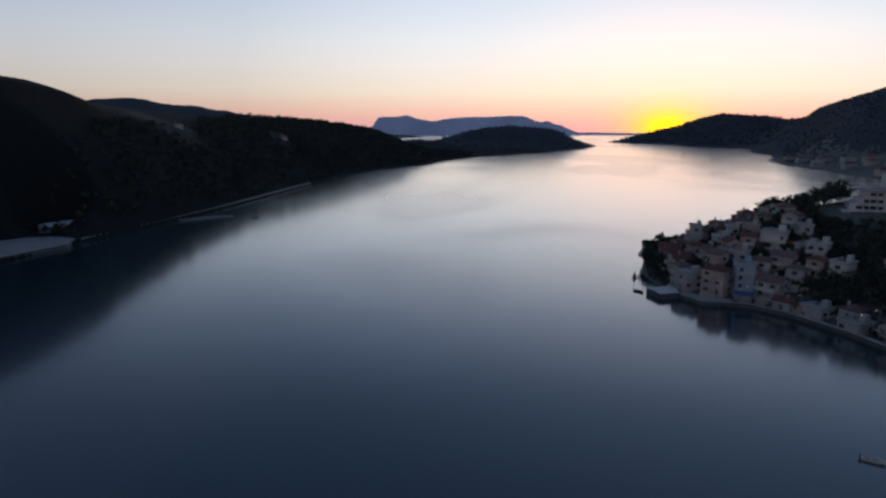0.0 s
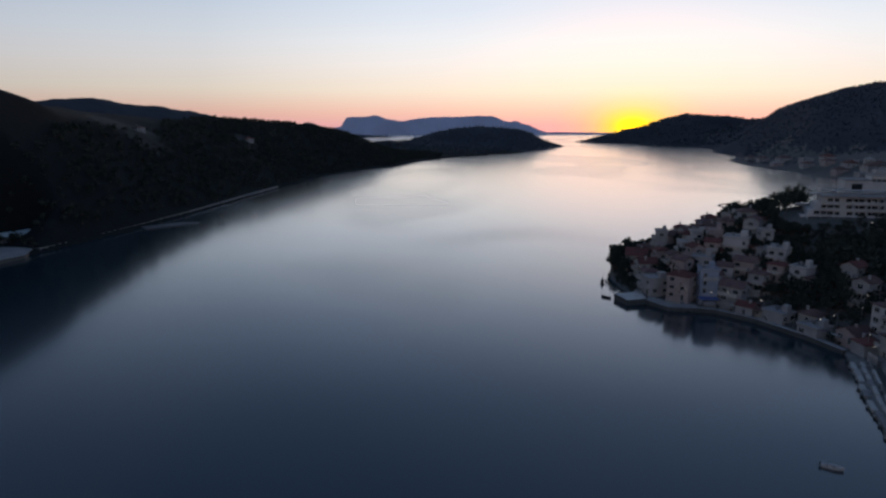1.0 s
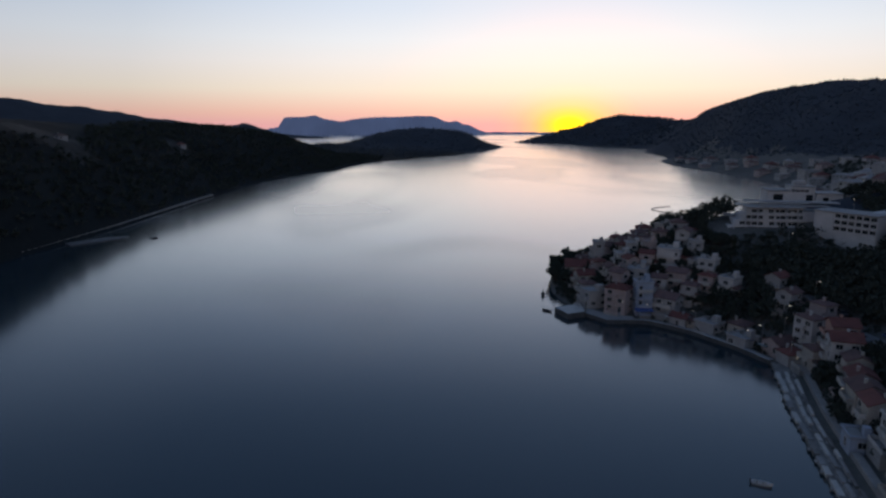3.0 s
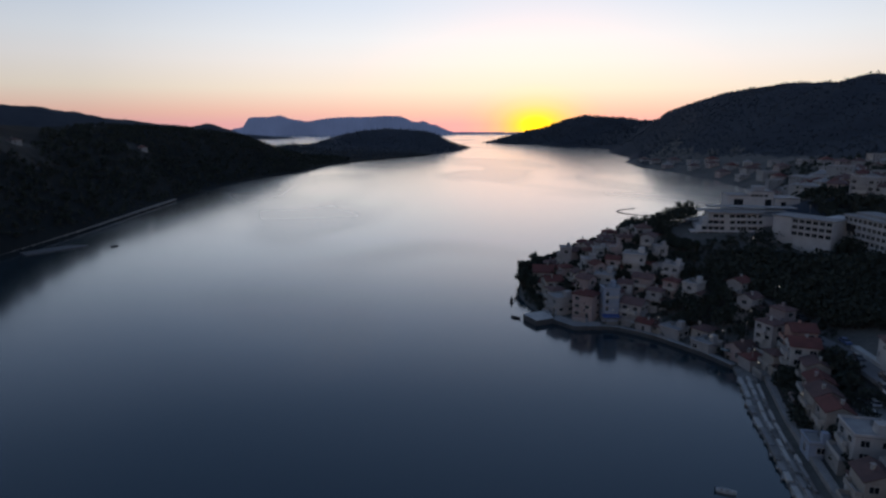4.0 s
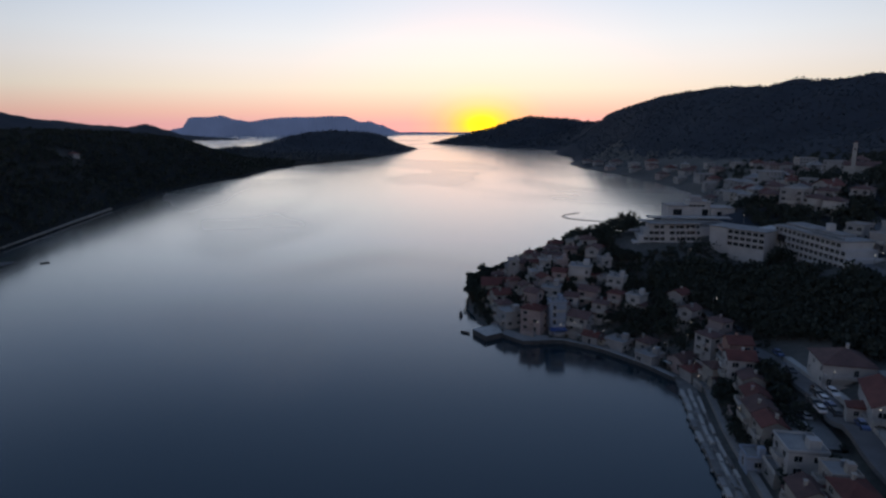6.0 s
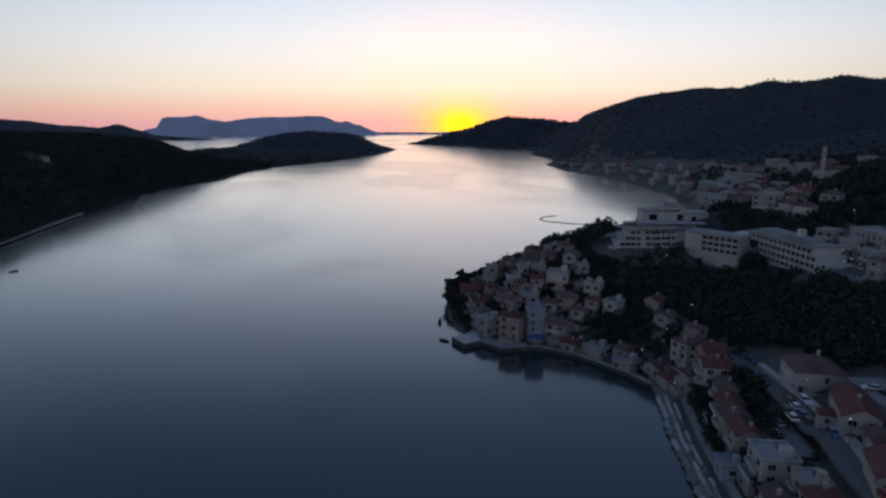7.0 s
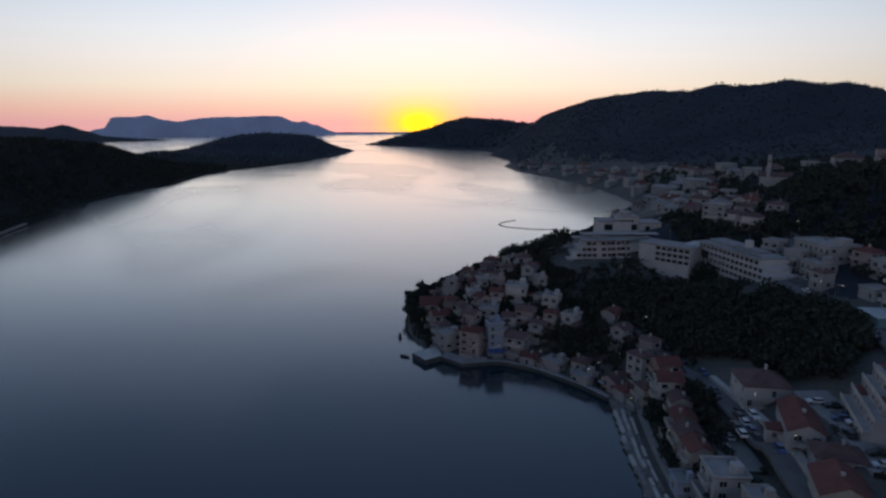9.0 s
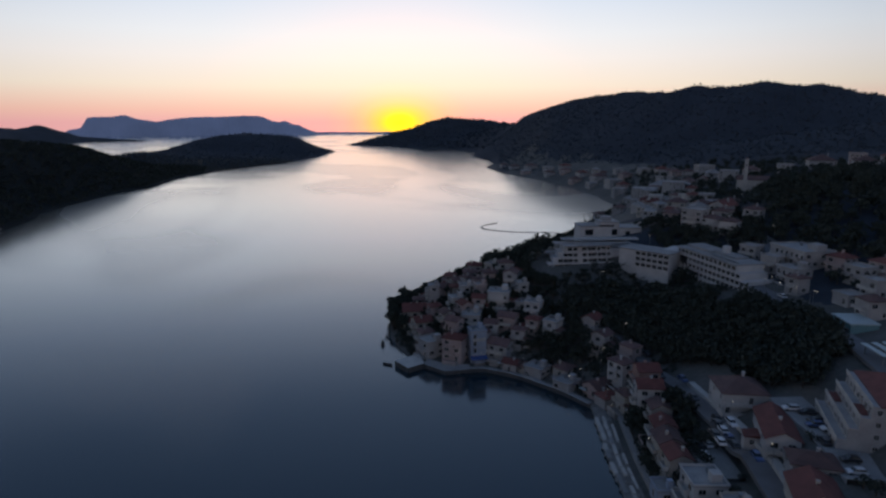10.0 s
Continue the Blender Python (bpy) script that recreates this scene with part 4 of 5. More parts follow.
def hotel():
    ob = thing("hotel", 188, 208, 22, 0, "large white hotel with three angled wings and rows of balconies", "hotel")
    for c in ((160, 238), (172, 236), (186, 230), (194, 218), (206, 205), (203, 190), (201, 174), (205, 250), (198, 252), (212, 246)):
        OCCUPIED.append((*c, 9))
    inv = ob.matrix_basis.inverted()
    # the terraced wing in two slightly bent lengths, its storeys stepping back at the seaward end
    wing(ob, (153, 238.5), (168, 232.5), 23.4, 5, 2.5, 11, 7, "terrace", left=2.4)
    wing(ob, (168.15, 232.4), (183.5, 228.5), 23.4, 5, 2.5, 11, 7, "terrace")
    for k, (x0, x1, y0, z) in enumerate(((-3, 33, -1.0, 36.3), (1, 37, 2.0, 37.6))):
        part("roof_canopy", box(x0, x1, y0, y0 + 5.5, 0, 0.4, 0.1), "membrane", ob, "pale overhanging roof canopy", inv @ pose(164, 241.5, z, 0, 0, -19 - 3 * k))
    part("terrace_roof", box(0, 12, 0, 5, 0, 0.4, 0.1), "membrane", ob, "pale overhanging roof canopy", inv @ pose(157, 247, 31.4, 0, 0, -24))
    # the middle wing: a blank wall with windows in the upper storeys only
    wing(ob, (184.2, 225), (192.6, 203.2), 21.0, 6, 2.5, 11, 9, "grid", plain=3, blank=0.3)
    part("stair_tower", box(0, 6.5, 0, 10, -4, 14.6, 0.1), "hotel_wall", ob, "plain stair tower between the wings", inv @ pose(198, 213, 22, 0, 0, -69))
    # the long wing, shorter from storey to storey at its far end
    base, length = wing(ob, (203, 209), (193, 159), 22.6, 6, 2.55, 12, 20, "grid", shrink=2.6)
    part("penthouse", box(1, 17, 3.6, 11.5, 15.75, 16.7, 0.1), "membrane", ob, "set-back roof storey", base)
    part("penthouse", box(17.6, 30, 5.6, 11.5, 15.75, 16.5, 0.1), "membrane", ob, "set-back roof storey", base)
    part("lift_house", box(19, 21.6, 7.5, 9.8, 16.5, 19.2, 0.1), "hotel_wall", ob, "", base)
    part("aerial", tube(20.5, 8.6, 19.2, 22.0, 0.12, 0.06, 6), "metal", ob, "thin metal mast", base)
    for i in range(9):
        part("roof_vent", box(20.5 + 1.9 * i, 21.4 + 1.9 * i, 1.2, 2.2, 15.75, 16.5, 0.05), "metal", ob, "", base)
    part("sign_wall", box(3.2, 7.4, -0.9, -0.45, 9.6, 12.4, 0.05), "glass", ob, "dark glazed bay on the facade", base)
    plan = [(180, 233), (190, 231), (203, 221), (212, 232), (204, 248), (184, 254)]
    v = [(x - 188, y - 208, z) for z in (-6, 12.4) for x, y in plan]
    f = [tuple(range(6, 12)), tuple(range(5, -1, -1))] + [(i, (i + 1) % 6, 6 + (i + 1) % 6, 6 + i) for i in range(6)]
    link("podium", mesh_of("podium", v, f, ["membrane", "hotel_wall"], [0] + [1] * 7), ob, None, "flat-roofed hall between the wings")
    # the upper storeys behind: three blocks of uneven height with large dark window panels
    upper = inv @ pose(185, 256, 32, 0, 0, -21)
    for x0, x1, y0, top in ((0, 10, 0, 8.6), (10.2, 20, 1.6, 10.4), (20.2, 31, 0.6, 7.6)):
        block = part("upper_block", box(x0, x1, y0, 11, -8, top, 0.15), "hotel_wall", ob, "white upper block behind the terraces", upper)
        part("upper_roof", box(x0 - 0.3, x1 - 0.1, y0 - 0.8, 11.4, top + 0.003, top + 0.4), "membrane", block)
    for x0, x1, y0, z0, z1 in ((2.6, 6.6, 0.0, 4.4, 7.2), (16.4, 19.2, 1.6, 4.0, 7.0), (23, 25.2, 0.6, 4.2, 6.0)):
        part("loggia", box(x0, x1, y0 - 0.08, y0 - 0.003, z0, z1), "glass", ob, "large dark window", upper)
    for i in range(4):
        link("window", WINDOW["low"], ob, upper @ pose(10.9 + i * 1.9, 1.6, 8.0))
    part("roof_house", box(12, 17, 4.5, 9, 10.85, 12.8, 0.1), "grey", ob, "", upper)
    part("slide", box(0, 9, 0, 0.9, 0, 0.3, 0.05), "pale_stone", ob, "slanting pale stair flank", inv @ pose(207, 249, 37.5, 0, -35, -40))


hotel()


def modern_hall():
    ob = thing("service_station", 188.5, 121.5, ground_at(188.5, 121.5) - 1.8, -118, "teal-walled service building with pale canopies beside the road", "service building")
    OCCUPIED.extend([(188.5, 121.5, 9), (170, 104, 8), (180, 113, 7), (166, 98, 7)])
    part("wall", box(-5, 5, -4, 4, -2.5, 4.0), "teal", ob)
    part("roof", box(-5.3, 5.3, -4.3, 4.3, 4.0, 4.4), "canopy", ob, "pale flat roof")
    for k in range(4):
        link("window", WINDOW["wide"], ob, pose(-3.6 + k * 2.4, -4, 1.0))
    for k in range(3):
        part("canopy", box(20, 30, -9.6 + 2.7 * k, -8.0 + 2.7 * k, 3.6 + 0.25 * k, 3.85 + 0.25 * k, 0.06), "canopy", ob, "pale canopy strip over the forecourt")
    for px, py in ((21, -8.8), (29, -8.8), (21, -3.4), (29, -3.4)):
        part("pillar", tube(px, py, -3.5, 3.6, 0.18, 0.18), "metal", ob)


modern_hall()


def church():
    z = ground_at(345, 299)
    ob = thing("church", 345, 299, z, -140, "pale stone church with a tall square bell tower", "church")
    OCCUPIED.append((345, 299, 12))
    part("nave", box(-12, -3, -5, 14, -2, 9), "pale_stone", ob)
    v, f = roof_gable(9, 19, 9, 2.6, 0.4, True)
    link("roof", mesh_of("roof", [(a - 7.5, b + 4.5, c) for a, b, c in v], f, ["old_tiles"]), ob)
    part("bell_tower", box(-1.1, 1.1, -1.1, 1.1, -2, 22.5, 0.08), "pale_stone", ob)
    part("belfry", box(-1.25, 1.25, -1.25, 1.25, 22.5, 23), "pale_stone", ob)
    part("spire", tube(0, 0, 23, 24.0, 1.4, 0.2, 4), "old_tiles", ob)
    for k in range(4):
        link("window", WINDOW["small"], ob, pose(0, 0, 0, 0, 0, 90 * k) @ pose(0, -1.1, 18.4))
    for k in range(4):
        link("window", WINDOW["small"], ob, pose(-12, -2 + 4 * k, 4, 0, 0, -90))


church()


def shore_hall():
    ob = thing("boathouse", -213, 338, 1.9, 62, "low white boathouse with a rounded roof on the far quay", "boathouse")
    part("wall", box(-8, 8, -4.5, 4.5, -2, 3.4), "white", ob)
    v, f = [], []
    for k in range(9):
        a = math.pi * k / 8
        for x in (-8.3, 8.3):
            v.append((x, -4.8 * math.cos(a), 3.4 + 1.9 * math.sin(a)))
    f = [(2 * k, 2 * k + 1, 2 * k + 3, 2 * k + 2) for k in range(8)] + [tuple(range(0, 18, 2)), tuple(range(17, 0, -2))]
    link("roof", mesh_of("roof", v, f, ["canopy"]), ob)
    for k in range(4):
        link("window", WINDOW["wide"], ob, pose(-6 + 4 * k, -4.5, 1.0))


shore_hall()

# ---- trees ----


def leaf_cloud(lumps, n, size, seed):
    """Small leaf clumps: quads turned at random inside a crown made of several uneven lumps."""
    rs = np.random.RandomState(seed)
    pick = rs.randint(0, len(lumps), n)
    L = np.array(lumps, float)[pick]
    d = rs.normal(size=(n, 3))
    d /= np.linalg.norm(d, axis=1)[:, None]
    p = L[:, :3] + d * (rs.uniform(0.35, 1.05, n) ** 0.5)[:, None] * L[:, 3:6]
    u = rs.normal(size=(n, 3))
    u /= np.linalg.norm(u, axis=1)[:, None]
    w = np.cross(u, rs.normal(size=(n, 3)))
    w /= np.linalg.norm(w, axis=1)[:, None]
    s = size * rs.uniform(0.5, 1.3, n)[:, None]
    v = np.stack([p - u * s - w * s * 0.6, p + u * s - w * s * 0.5, p + u * s * 0.8 + w * s * 0.7, p - u * s * 0.7 + w * s * 0.6], 1).reshape(-1, 3)
    return v, np.arange(4 * n).reshape(-1, 4)


def limb(bm, a, b, r0, r1):
    a, b = Vector(a), Vector(b)
    made = bmesh.ops.create_cone(bm, cap_ends=False, segments=6, radius1=r0, radius2=r1, depth=(b - a).length)["verts"]
    m = Matrix.Translation((a + b) / 2) @ (b - a).to_track_quat("Z", "Y").to_matrix().to_4x4()
    for v in made:
        v.co = m @ v.co


def tree_kind(kind, seed):
    rnd = random.Random(seed)
    bm = bmesh.new()
    if kind == "cypress":
        limb(bm, (0, 0, -0.6), (0, 0, 2.2), 0.22, 0.16)
        limb(bm, (0, 0, 2.2), (0.1, 0, 8.6), 0.16, 0.03)
        lumps = [(0.1 * rnd.uniform(-1, 1), 0.1 * rnd.uniform(-1, 1), 1.6 + 1.15 * k, 0.95 - 0.1 * k + 0.1 * rnd.random(), 0.95 - 0.1 * k, 1.2) for k in range(7)]
        v, f = leaf_cloud(lumps, 300, 0.33, seed)
        mat = "cypress_leaf"
    else:
        tall = 3.4 if kind == "pine" else 2.2
        limb(bm, (0, 0, -0.8), (0.15, 0.1, tall), 0.26, 0.18)
        lumps = []
        for k in range(7):
            a = k * 0.9 + rnd.uniform(-0.3, 0.3)
            r = rnd.uniform(1.0, 2.0)
            top = (r * math.cos(a), r * math.sin(a), tall + rnd.uniform(0.7, 2.4))
            limb(bm, (0.15, 0.1, tall - rnd.uniform(0, 0.8)), top, 0.12, 0.04)
            q = rnd.uniform(0.9, 1.5)
            lumps.append((*top, q, q, q * (0.6 if kind == "pine" else 0.85)))
        lumps.append((0.2, 0, tall + 2.4, 1.3, 1.2, 1.0))
        v, f = leaf_cloud(lumps, 420, 0.36, seed)
        mat = "leaf"
    trunk = bpy.data.meshes.new("trunk")
    bm.to_mesh(trunk)
    bm.free()
    trunk.materials.append(M["bark"])
    return trunk, mesh_of("crown", v, f, [mat])


KINDS = {k: [tree_kind(k, 40 + i + 7 * j) for i in range(3)] for j, k in enumerate(("cypress", "pine", "broad"))}
TREE_WORDS = {"cypress": "slender dark cypress among the houses", "pine": "dark umbrella-shaped pine on the slope", "broad": "round-crowned dark green tree by the houses"}


def free(x, y, gap=0.7):
    return all((x - a) ** 2 + (y - b) ** 2 > (c * gap + 1.0) ** 2 for a, b, c in OCCUPIED)


PLANTED, UNCOUNTED = [], []


def plant(x, y, kind, size, rnd):
    PLANTED.append(kind)
    if len(PLANTED) > 285:
        UNCOUNTED.append((x, y, ground_at(x, y), size))
        return
    ob = thing("cypress_tree" if kind == "cypress" else ("pine_tree" if kind == "pine" else "tree"), x, y, ground_at(x, y), rnd.uniform(0, 360), TREE_WORDS[kind], "tree", "village trees")
    ob.scale = (size, size, size * rnd.uniform(0.85, 1.2))
    trunk, crown = rnd.choice(KINDS[kind])
    link("trunk", trunk, ob)
    link("crown", crown, ob)


rnd = random.Random(11)
# trees between the houses and along the crest of the headland
for area, want, kinds, sizes in (
        ([(86, 262), (92, 250), (100, 262), (112, 285), (104, 300), (94, 285)], 52, ("pine", "broad", "broad", "broad", "pine", "broad"), (0.85, 1.3)),
        ([(106, 300), (140, 322), (190, 352), (186, 338), (150, 300), (118, 280)], 70, ("pine", "broad", "broad", "broad"), (0.6, 1.0)),
        ([(96, 206), (140, 196), (150, 225), (140, 262), (104, 270), (90, 232)], 230, ("broad", "broad", "broad", "broad", "broad", "cypress"), (0.45, 0.95)),
        ([(84, 225), (90, 262), (97, 287), (102, 284), (95, 256), (90, 226)], 26, ("broad", "pine"), (0.45, 0.85)),
                ([(112, 96), (120, 99), (131, 122), (128, 137), (118, 119)], 26, ("broad", "broad", "cypress"), (0.4, 0.8)),
        ([(138, 246), (150, 240), (160, 252), (176, 262), (150, 292), (138, 262)], 44, ("broad", "pine"), (1.1, 1.6)),
        ([(120, 190), (148, 160), (150, 196), (128, 204)], 40, ("broad", "broad", "cypress"), (0.7, 1.25)),
        ([(121, 160), (132, 172), (130, 150), (140, 136), (132, 128), (124, 138), (108, 104), (104, 98)], 40, ("broad", "cypress"), (0.55, 1.0)),
        ([(94, 70), (150, 70), (160, 100), (110, 96)], 16, ("broad", "cypress"), (0.5, 0.8))):
    xs, ys = [p[0] for p in area], [p[1] for p in area]
    tries = 0
    made = 0
    while made < want and tries < 4000:
        tries += 1
        tx, ty = rnd.uniform(min(xs), max(xs)), rnd.uniform(min(ys), max(ys))
        if not inside(np.array([tx]), np.array([ty]), area)[0] or not free(tx, ty):
            continue
        if coast_side(np.array([tx]), np.array([ty]))[0][0] < (1.2 if ty > 222 else 9):
            continue
        if min(np.hypot(*(path_points(STREET)[0] - (tx, ty)).T)) < 3.5:
            continue
        plant(tx, ty, rnd.choice(kinds), rnd.uniform(*sizes), rnd)
        OCCUPIED.append((tx, ty, 0.5))
        made += 1


# trees in the corner between the hotel's wings and below its terraces
for tx, ty, k in ((131.0, 133.6, 1.25), (132.4, 129.4, 1.1), (129.2, 128.6, 1.2), (127.0, 124.6, 1.1), (133.6, 136.4, 0.9), (125.0, 121.4, 0.9), (197.5, 201.5, 1.15), (196.2, 197.8, 1.25), (198.4, 195.6, 1.0), (194.8, 200.6, 0.9), (186.5, 222.0, 0.8), (180.5, 221.5, 0.9), (178.6, 224.6, 0.85), (176.2, 222.8, 0.7), (172.0, 226.5, 0.6)):
    plant(tx, ty, "broad", k, rnd)

# a row of trees between the beach walk and the houses
row_p, row_n = path_points(BEACH[:5], 2.3)
for (bx, by), (nx, ny) in zip(row_p[3:], row_n[3:]):
    off = rnd.uniform(10.4, 12.6)
    if free(bx + nx * off, by + ny * off, 0.62) and rnd.random() < 0.8:
        plant(bx + nx * off, by + ny * off, rnd.choice(("broad", "broad", "pine")), rnd.uniform(0.5, 0.95), rnd)


def wood(name, spots, label, seed, clumps=90, size=0.5, foliage="leaf"):
    """Many trees that nobody could count, in one mesh."""
    rs = np.random.RandomState(seed)
    lumps = [(1.6 * math.cos(k), 1.6 * math.sin(k), 3.2 + 0.8 * math.sin(2.3 * k), 1.4, 1.4, 1.1) for k in range(6)] + [(0, 0, 4.4, 1.4, 1.4, 1.1)]
    kinds = [leaf_cloud(lumps, clumps, size, seed + k)[0] for k in range(4)]
    vs = []
    trunks = []
    for x, y, z, s in spots:
        a = rs.uniform(0, 6.283)
        c, sn = math.cos(a), math.sin(a)
        v = kinds[rs.randint(4)] * s * np.array([1, 1, rs.uniform(0.8, 1.25)])
        vs.append(np.column_stack([v[:, 0] * c - v[:, 1] * sn + x, v[:, 0] * sn + v[:, 1] * c + y, v[:, 2] + z]))
        trunks += [(x - 0.2, y, z - 0.5), (x + 0.2, y, z - 0.5), (x + 0.1, y, z + 3.2 * s), (x - 0.1, y, z + 3.2 * s), (x, y - 0.2, z - 0.5), (x, y + 0.2, z - 0.5), (x, y + 0.1, z + 3.2 * s), (x, y - 0.1, z + 3.2 * s)]
    v = np.concatenate(vs)
    n = len(v)
    f = np.concatenate([np.arange(n).reshape(-1, 4), n + np.arange(len(trunks)).reshape(-1, 4)])
    k = np.zeros(len(f), int)
    k[n // 4:] = 1
    me = mesh_of(name, np.concatenate([v, np.array(trunks)]), f, [foliage, "bark"], k)
    return tagged(link(name, me), label, "trees", kind="stuff")


def scatter(area, want, seed, sizes, shore_gap=5.0, gap=0.9):
    rs = np.random.RandomState(seed)
    xs, ys = [p[0] for p in area], [p[1] for p in area]
    px, py = rs.uniform(min(xs), max(xs), want * 12), rs.uniform(min(ys), max(ys), want * 12)
    keep = inside(px, py, area) & (coast_side(px, py)[0] > shore_gap)
    px, py = px[keep], py[keep]
    for a, b, c in OCCUPIED:
        ok = (px - a) ** 2 + (py - b) ** 2 > (c * gap + 1) ** 2
        px, py = px[ok], py[ok]
    px, py = px[:want], py[:want]
    return list(zip(px, py, terrain(px, py), rs.uniform(*sizes, len(px))))


if UNCOUNTED:
    wood("garden_greenery", UNCOUNTED, "dark trees and bushes in the gardens by the beach", 70, 120, 0.42)
OCCUPIED += [(-207, 300, 24), (-207, 274, 22), (-219, 340, 13), (188, 165, 7), (184, 181, 6), (-236, 540, 24), (-200, 760, 13)]
WOOD = [(150, 217), (168, 208), (180, 186), (187, 158), (186, 127), (168, 110), (154, 109), (150, 119), (154, 145), (150, 150), (151, 170), (146, 186), (144, 206)]
wood("hillside_wood", scatter(WOOD, 900, 5, (0.7, 1.25)), "dense dark wood on the slope below the hotel", 61)
wood("hotel_shrubs", scatter([(150, 231), (182, 221), (199, 206), (193, 175), (192, 150), (186, 158), (178, 190), (166, 210), (150, 217)], 260, 15, (0.25, 0.5), gap=0.62), "dark shrubs and low trees in the hotel garden", 67, 80, 0.5)
wood("garden_trees", scatter([(205, 222), (216, 196), (240, 185), (262, 240), (232, 264), (216, 250)], 190, 16, (0.6, 1.1), gap=0.7), "dark trees behind the hotel", 68, 80, 0.5)
wood("shore_wood", scatter([(108, 303), (140, 325), (190, 355), (300, 431), (360, 481), (440, 545), (430, 500), (330, 420), (240, 330), (190, 300), (150, 285)], 460, 6, (0.4, 0.75), 3.0),
     "dark trees along the shore behind the headland", 62)
wood("upper_wood", scatter([(391, 333), (376, 270), (400, 160), (300, 90), (242, 135), (234, 165), (236, 186), (262, 215), (300, 250), (340, 285)], 700, 7, (0.9, 1.5)), "dark wood on the hillside above the town", 63)
wood("town_trees", scatter([(210, 175), (214, 125), (260, 140), (270, 260), (330, 340), (440, 500), (520, 660), (560, 700), (600, 560), (520, 300), (320, 200), (230, 110)], 700, 8, (0.6, 1.2)), "dark trees between the town houses", 64, 60, 0.6)
wood("left_wood", scatter([(-200, 262), (-130, 650), (-15, 1040), (60, 1180), (60, 1280), (-100, 1330), (-200, 1100), (-270, 900), (-270, 700), (-235, 600), (-232, 450), (-222, 380), (-232, 262)], 5200, 9, (0.4, 0.85), 5.0), "dark trees along the shore across the bay", 65, 26, 0.9)

wood("village_shrubs", scatter([(83, 214), (90, 222), (104, 207), (121, 178), (124, 160), (150, 150), (150, 200), (142, 232), (138, 262), (118, 284), (100, 290), (92, 270), (83.5, 246)], 520, 18, (0.2, 0.42), 0.8, 0.55),
     "low dark bushes between the village houses", 71, 60, 0.55)
# low trees and scrub over the hill behind the town and the far headlands: clumps smaller than can be counted
def scrub_cover(name, area, want, seed, sizes, label, clumps=9, size=1.3):
    spots = [(x, y, z - 1.4 * k, k) for x, y, z, k in scatter(area, want, seed, sizes, 8.0)]
    return wood(name, spots, label, seed + 60, clumps, size, "hazed_scrub_leaf")


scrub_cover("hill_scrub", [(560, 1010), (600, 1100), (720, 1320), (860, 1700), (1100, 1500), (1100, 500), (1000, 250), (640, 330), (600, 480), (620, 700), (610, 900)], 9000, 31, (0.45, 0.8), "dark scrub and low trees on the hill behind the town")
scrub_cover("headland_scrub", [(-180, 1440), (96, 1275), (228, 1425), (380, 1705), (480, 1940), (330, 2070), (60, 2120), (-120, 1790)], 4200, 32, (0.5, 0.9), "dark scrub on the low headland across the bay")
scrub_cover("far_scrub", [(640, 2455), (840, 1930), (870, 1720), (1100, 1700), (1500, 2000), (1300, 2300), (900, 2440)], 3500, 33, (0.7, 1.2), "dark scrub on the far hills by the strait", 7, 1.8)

# ---- cars, lamps, boats ----


def car_meshes():
    bm = bmesh.new()
    prof = [(-2.1, 0.35), (-2.15, 0.75), (-1.95, 0.95), (0.95, 0.98), (1.95, 0.82), (2.1, 0.6), (2.1, 0.35)]
    loops = [[bm.verts.new((x, s * 0.86, z)) for x, z in prof] for s in (-1, 1)]
    n = len(prof)
    bm.faces.new(loops[0])
    bm.faces.new(loops[1][::-1])
    for i in range(n):
        bm.faces.new((loops[0][i], loops[1][i], loops[1][(i + 1) % n], loops[0][(i + 1) % n]))
    bmesh.ops.recalc_face_normals(bm, faces=bm.faces)
    bmesh.ops.bevel(bm, geom=list(bm.edges), offset=0.06, segments=1, affect="EDGES")
    body = bpy.data.meshes.new("body")
    bm.to_mesh(body)
    bm.free()
    lo, hi = [(-1.9, 0.93), (0.95, 0.97)], [(-1.45, 1.42), (0.3, 1.45)]
    v = [(x, s * 0.80, z) for s in (-1, 1) for x, z in lo] + [(x, s * 0.62, z) for s in (-1, 1) for x, z in hi]
    f = [(0, 1, 5, 4), (3, 2, 6, 7), (1, 3, 7, 5), (2, 0, 4, 6)]
    glass = mesh_of("cabin_glass", v, f, ["glass"])
    roof = bpy.data.meshes.new("roof")
    b = box(-1.48, 0.33, -0.64, 0.64, 1.40, 1.47, 0.02)
    b.to_mesh(roof)
    b.free()
    b = bmesh.new()
    bmesh.ops.create_cone(b, cap_ends=True, segments=10, radius1=0.32, radius2=0.32, depth=0.22)
    bmesh.ops.rotate(b, verts=b.verts, cent=(0, 0, 0), matrix=Matrix.Rotation(radians(90), 3, "X"))
    wheel = bpy.data.meshes.new("wheel")
    b.to_mesh(wheel)
    b.free()
    wheel.materials.append(M["rubber"])
    b = bmesh.new()
    bmesh.ops.create_cone(b, cap_ends=True, segments=8, radius1=0.17, radius2=0.17, depth=0.26)
    bmesh.ops.rotate(b, verts=b.verts, cent=(0, 0, 0), matrix=Matrix.Rotation(radians(90), 3, "X"))
    hub = bpy.data.meshes.new("hub")
    b.to_mesh(hub)
    b.free()
    hub.materials.append(M["metal"])
    return body, glass, roof, wheel, hub


CAR = car_meshes()


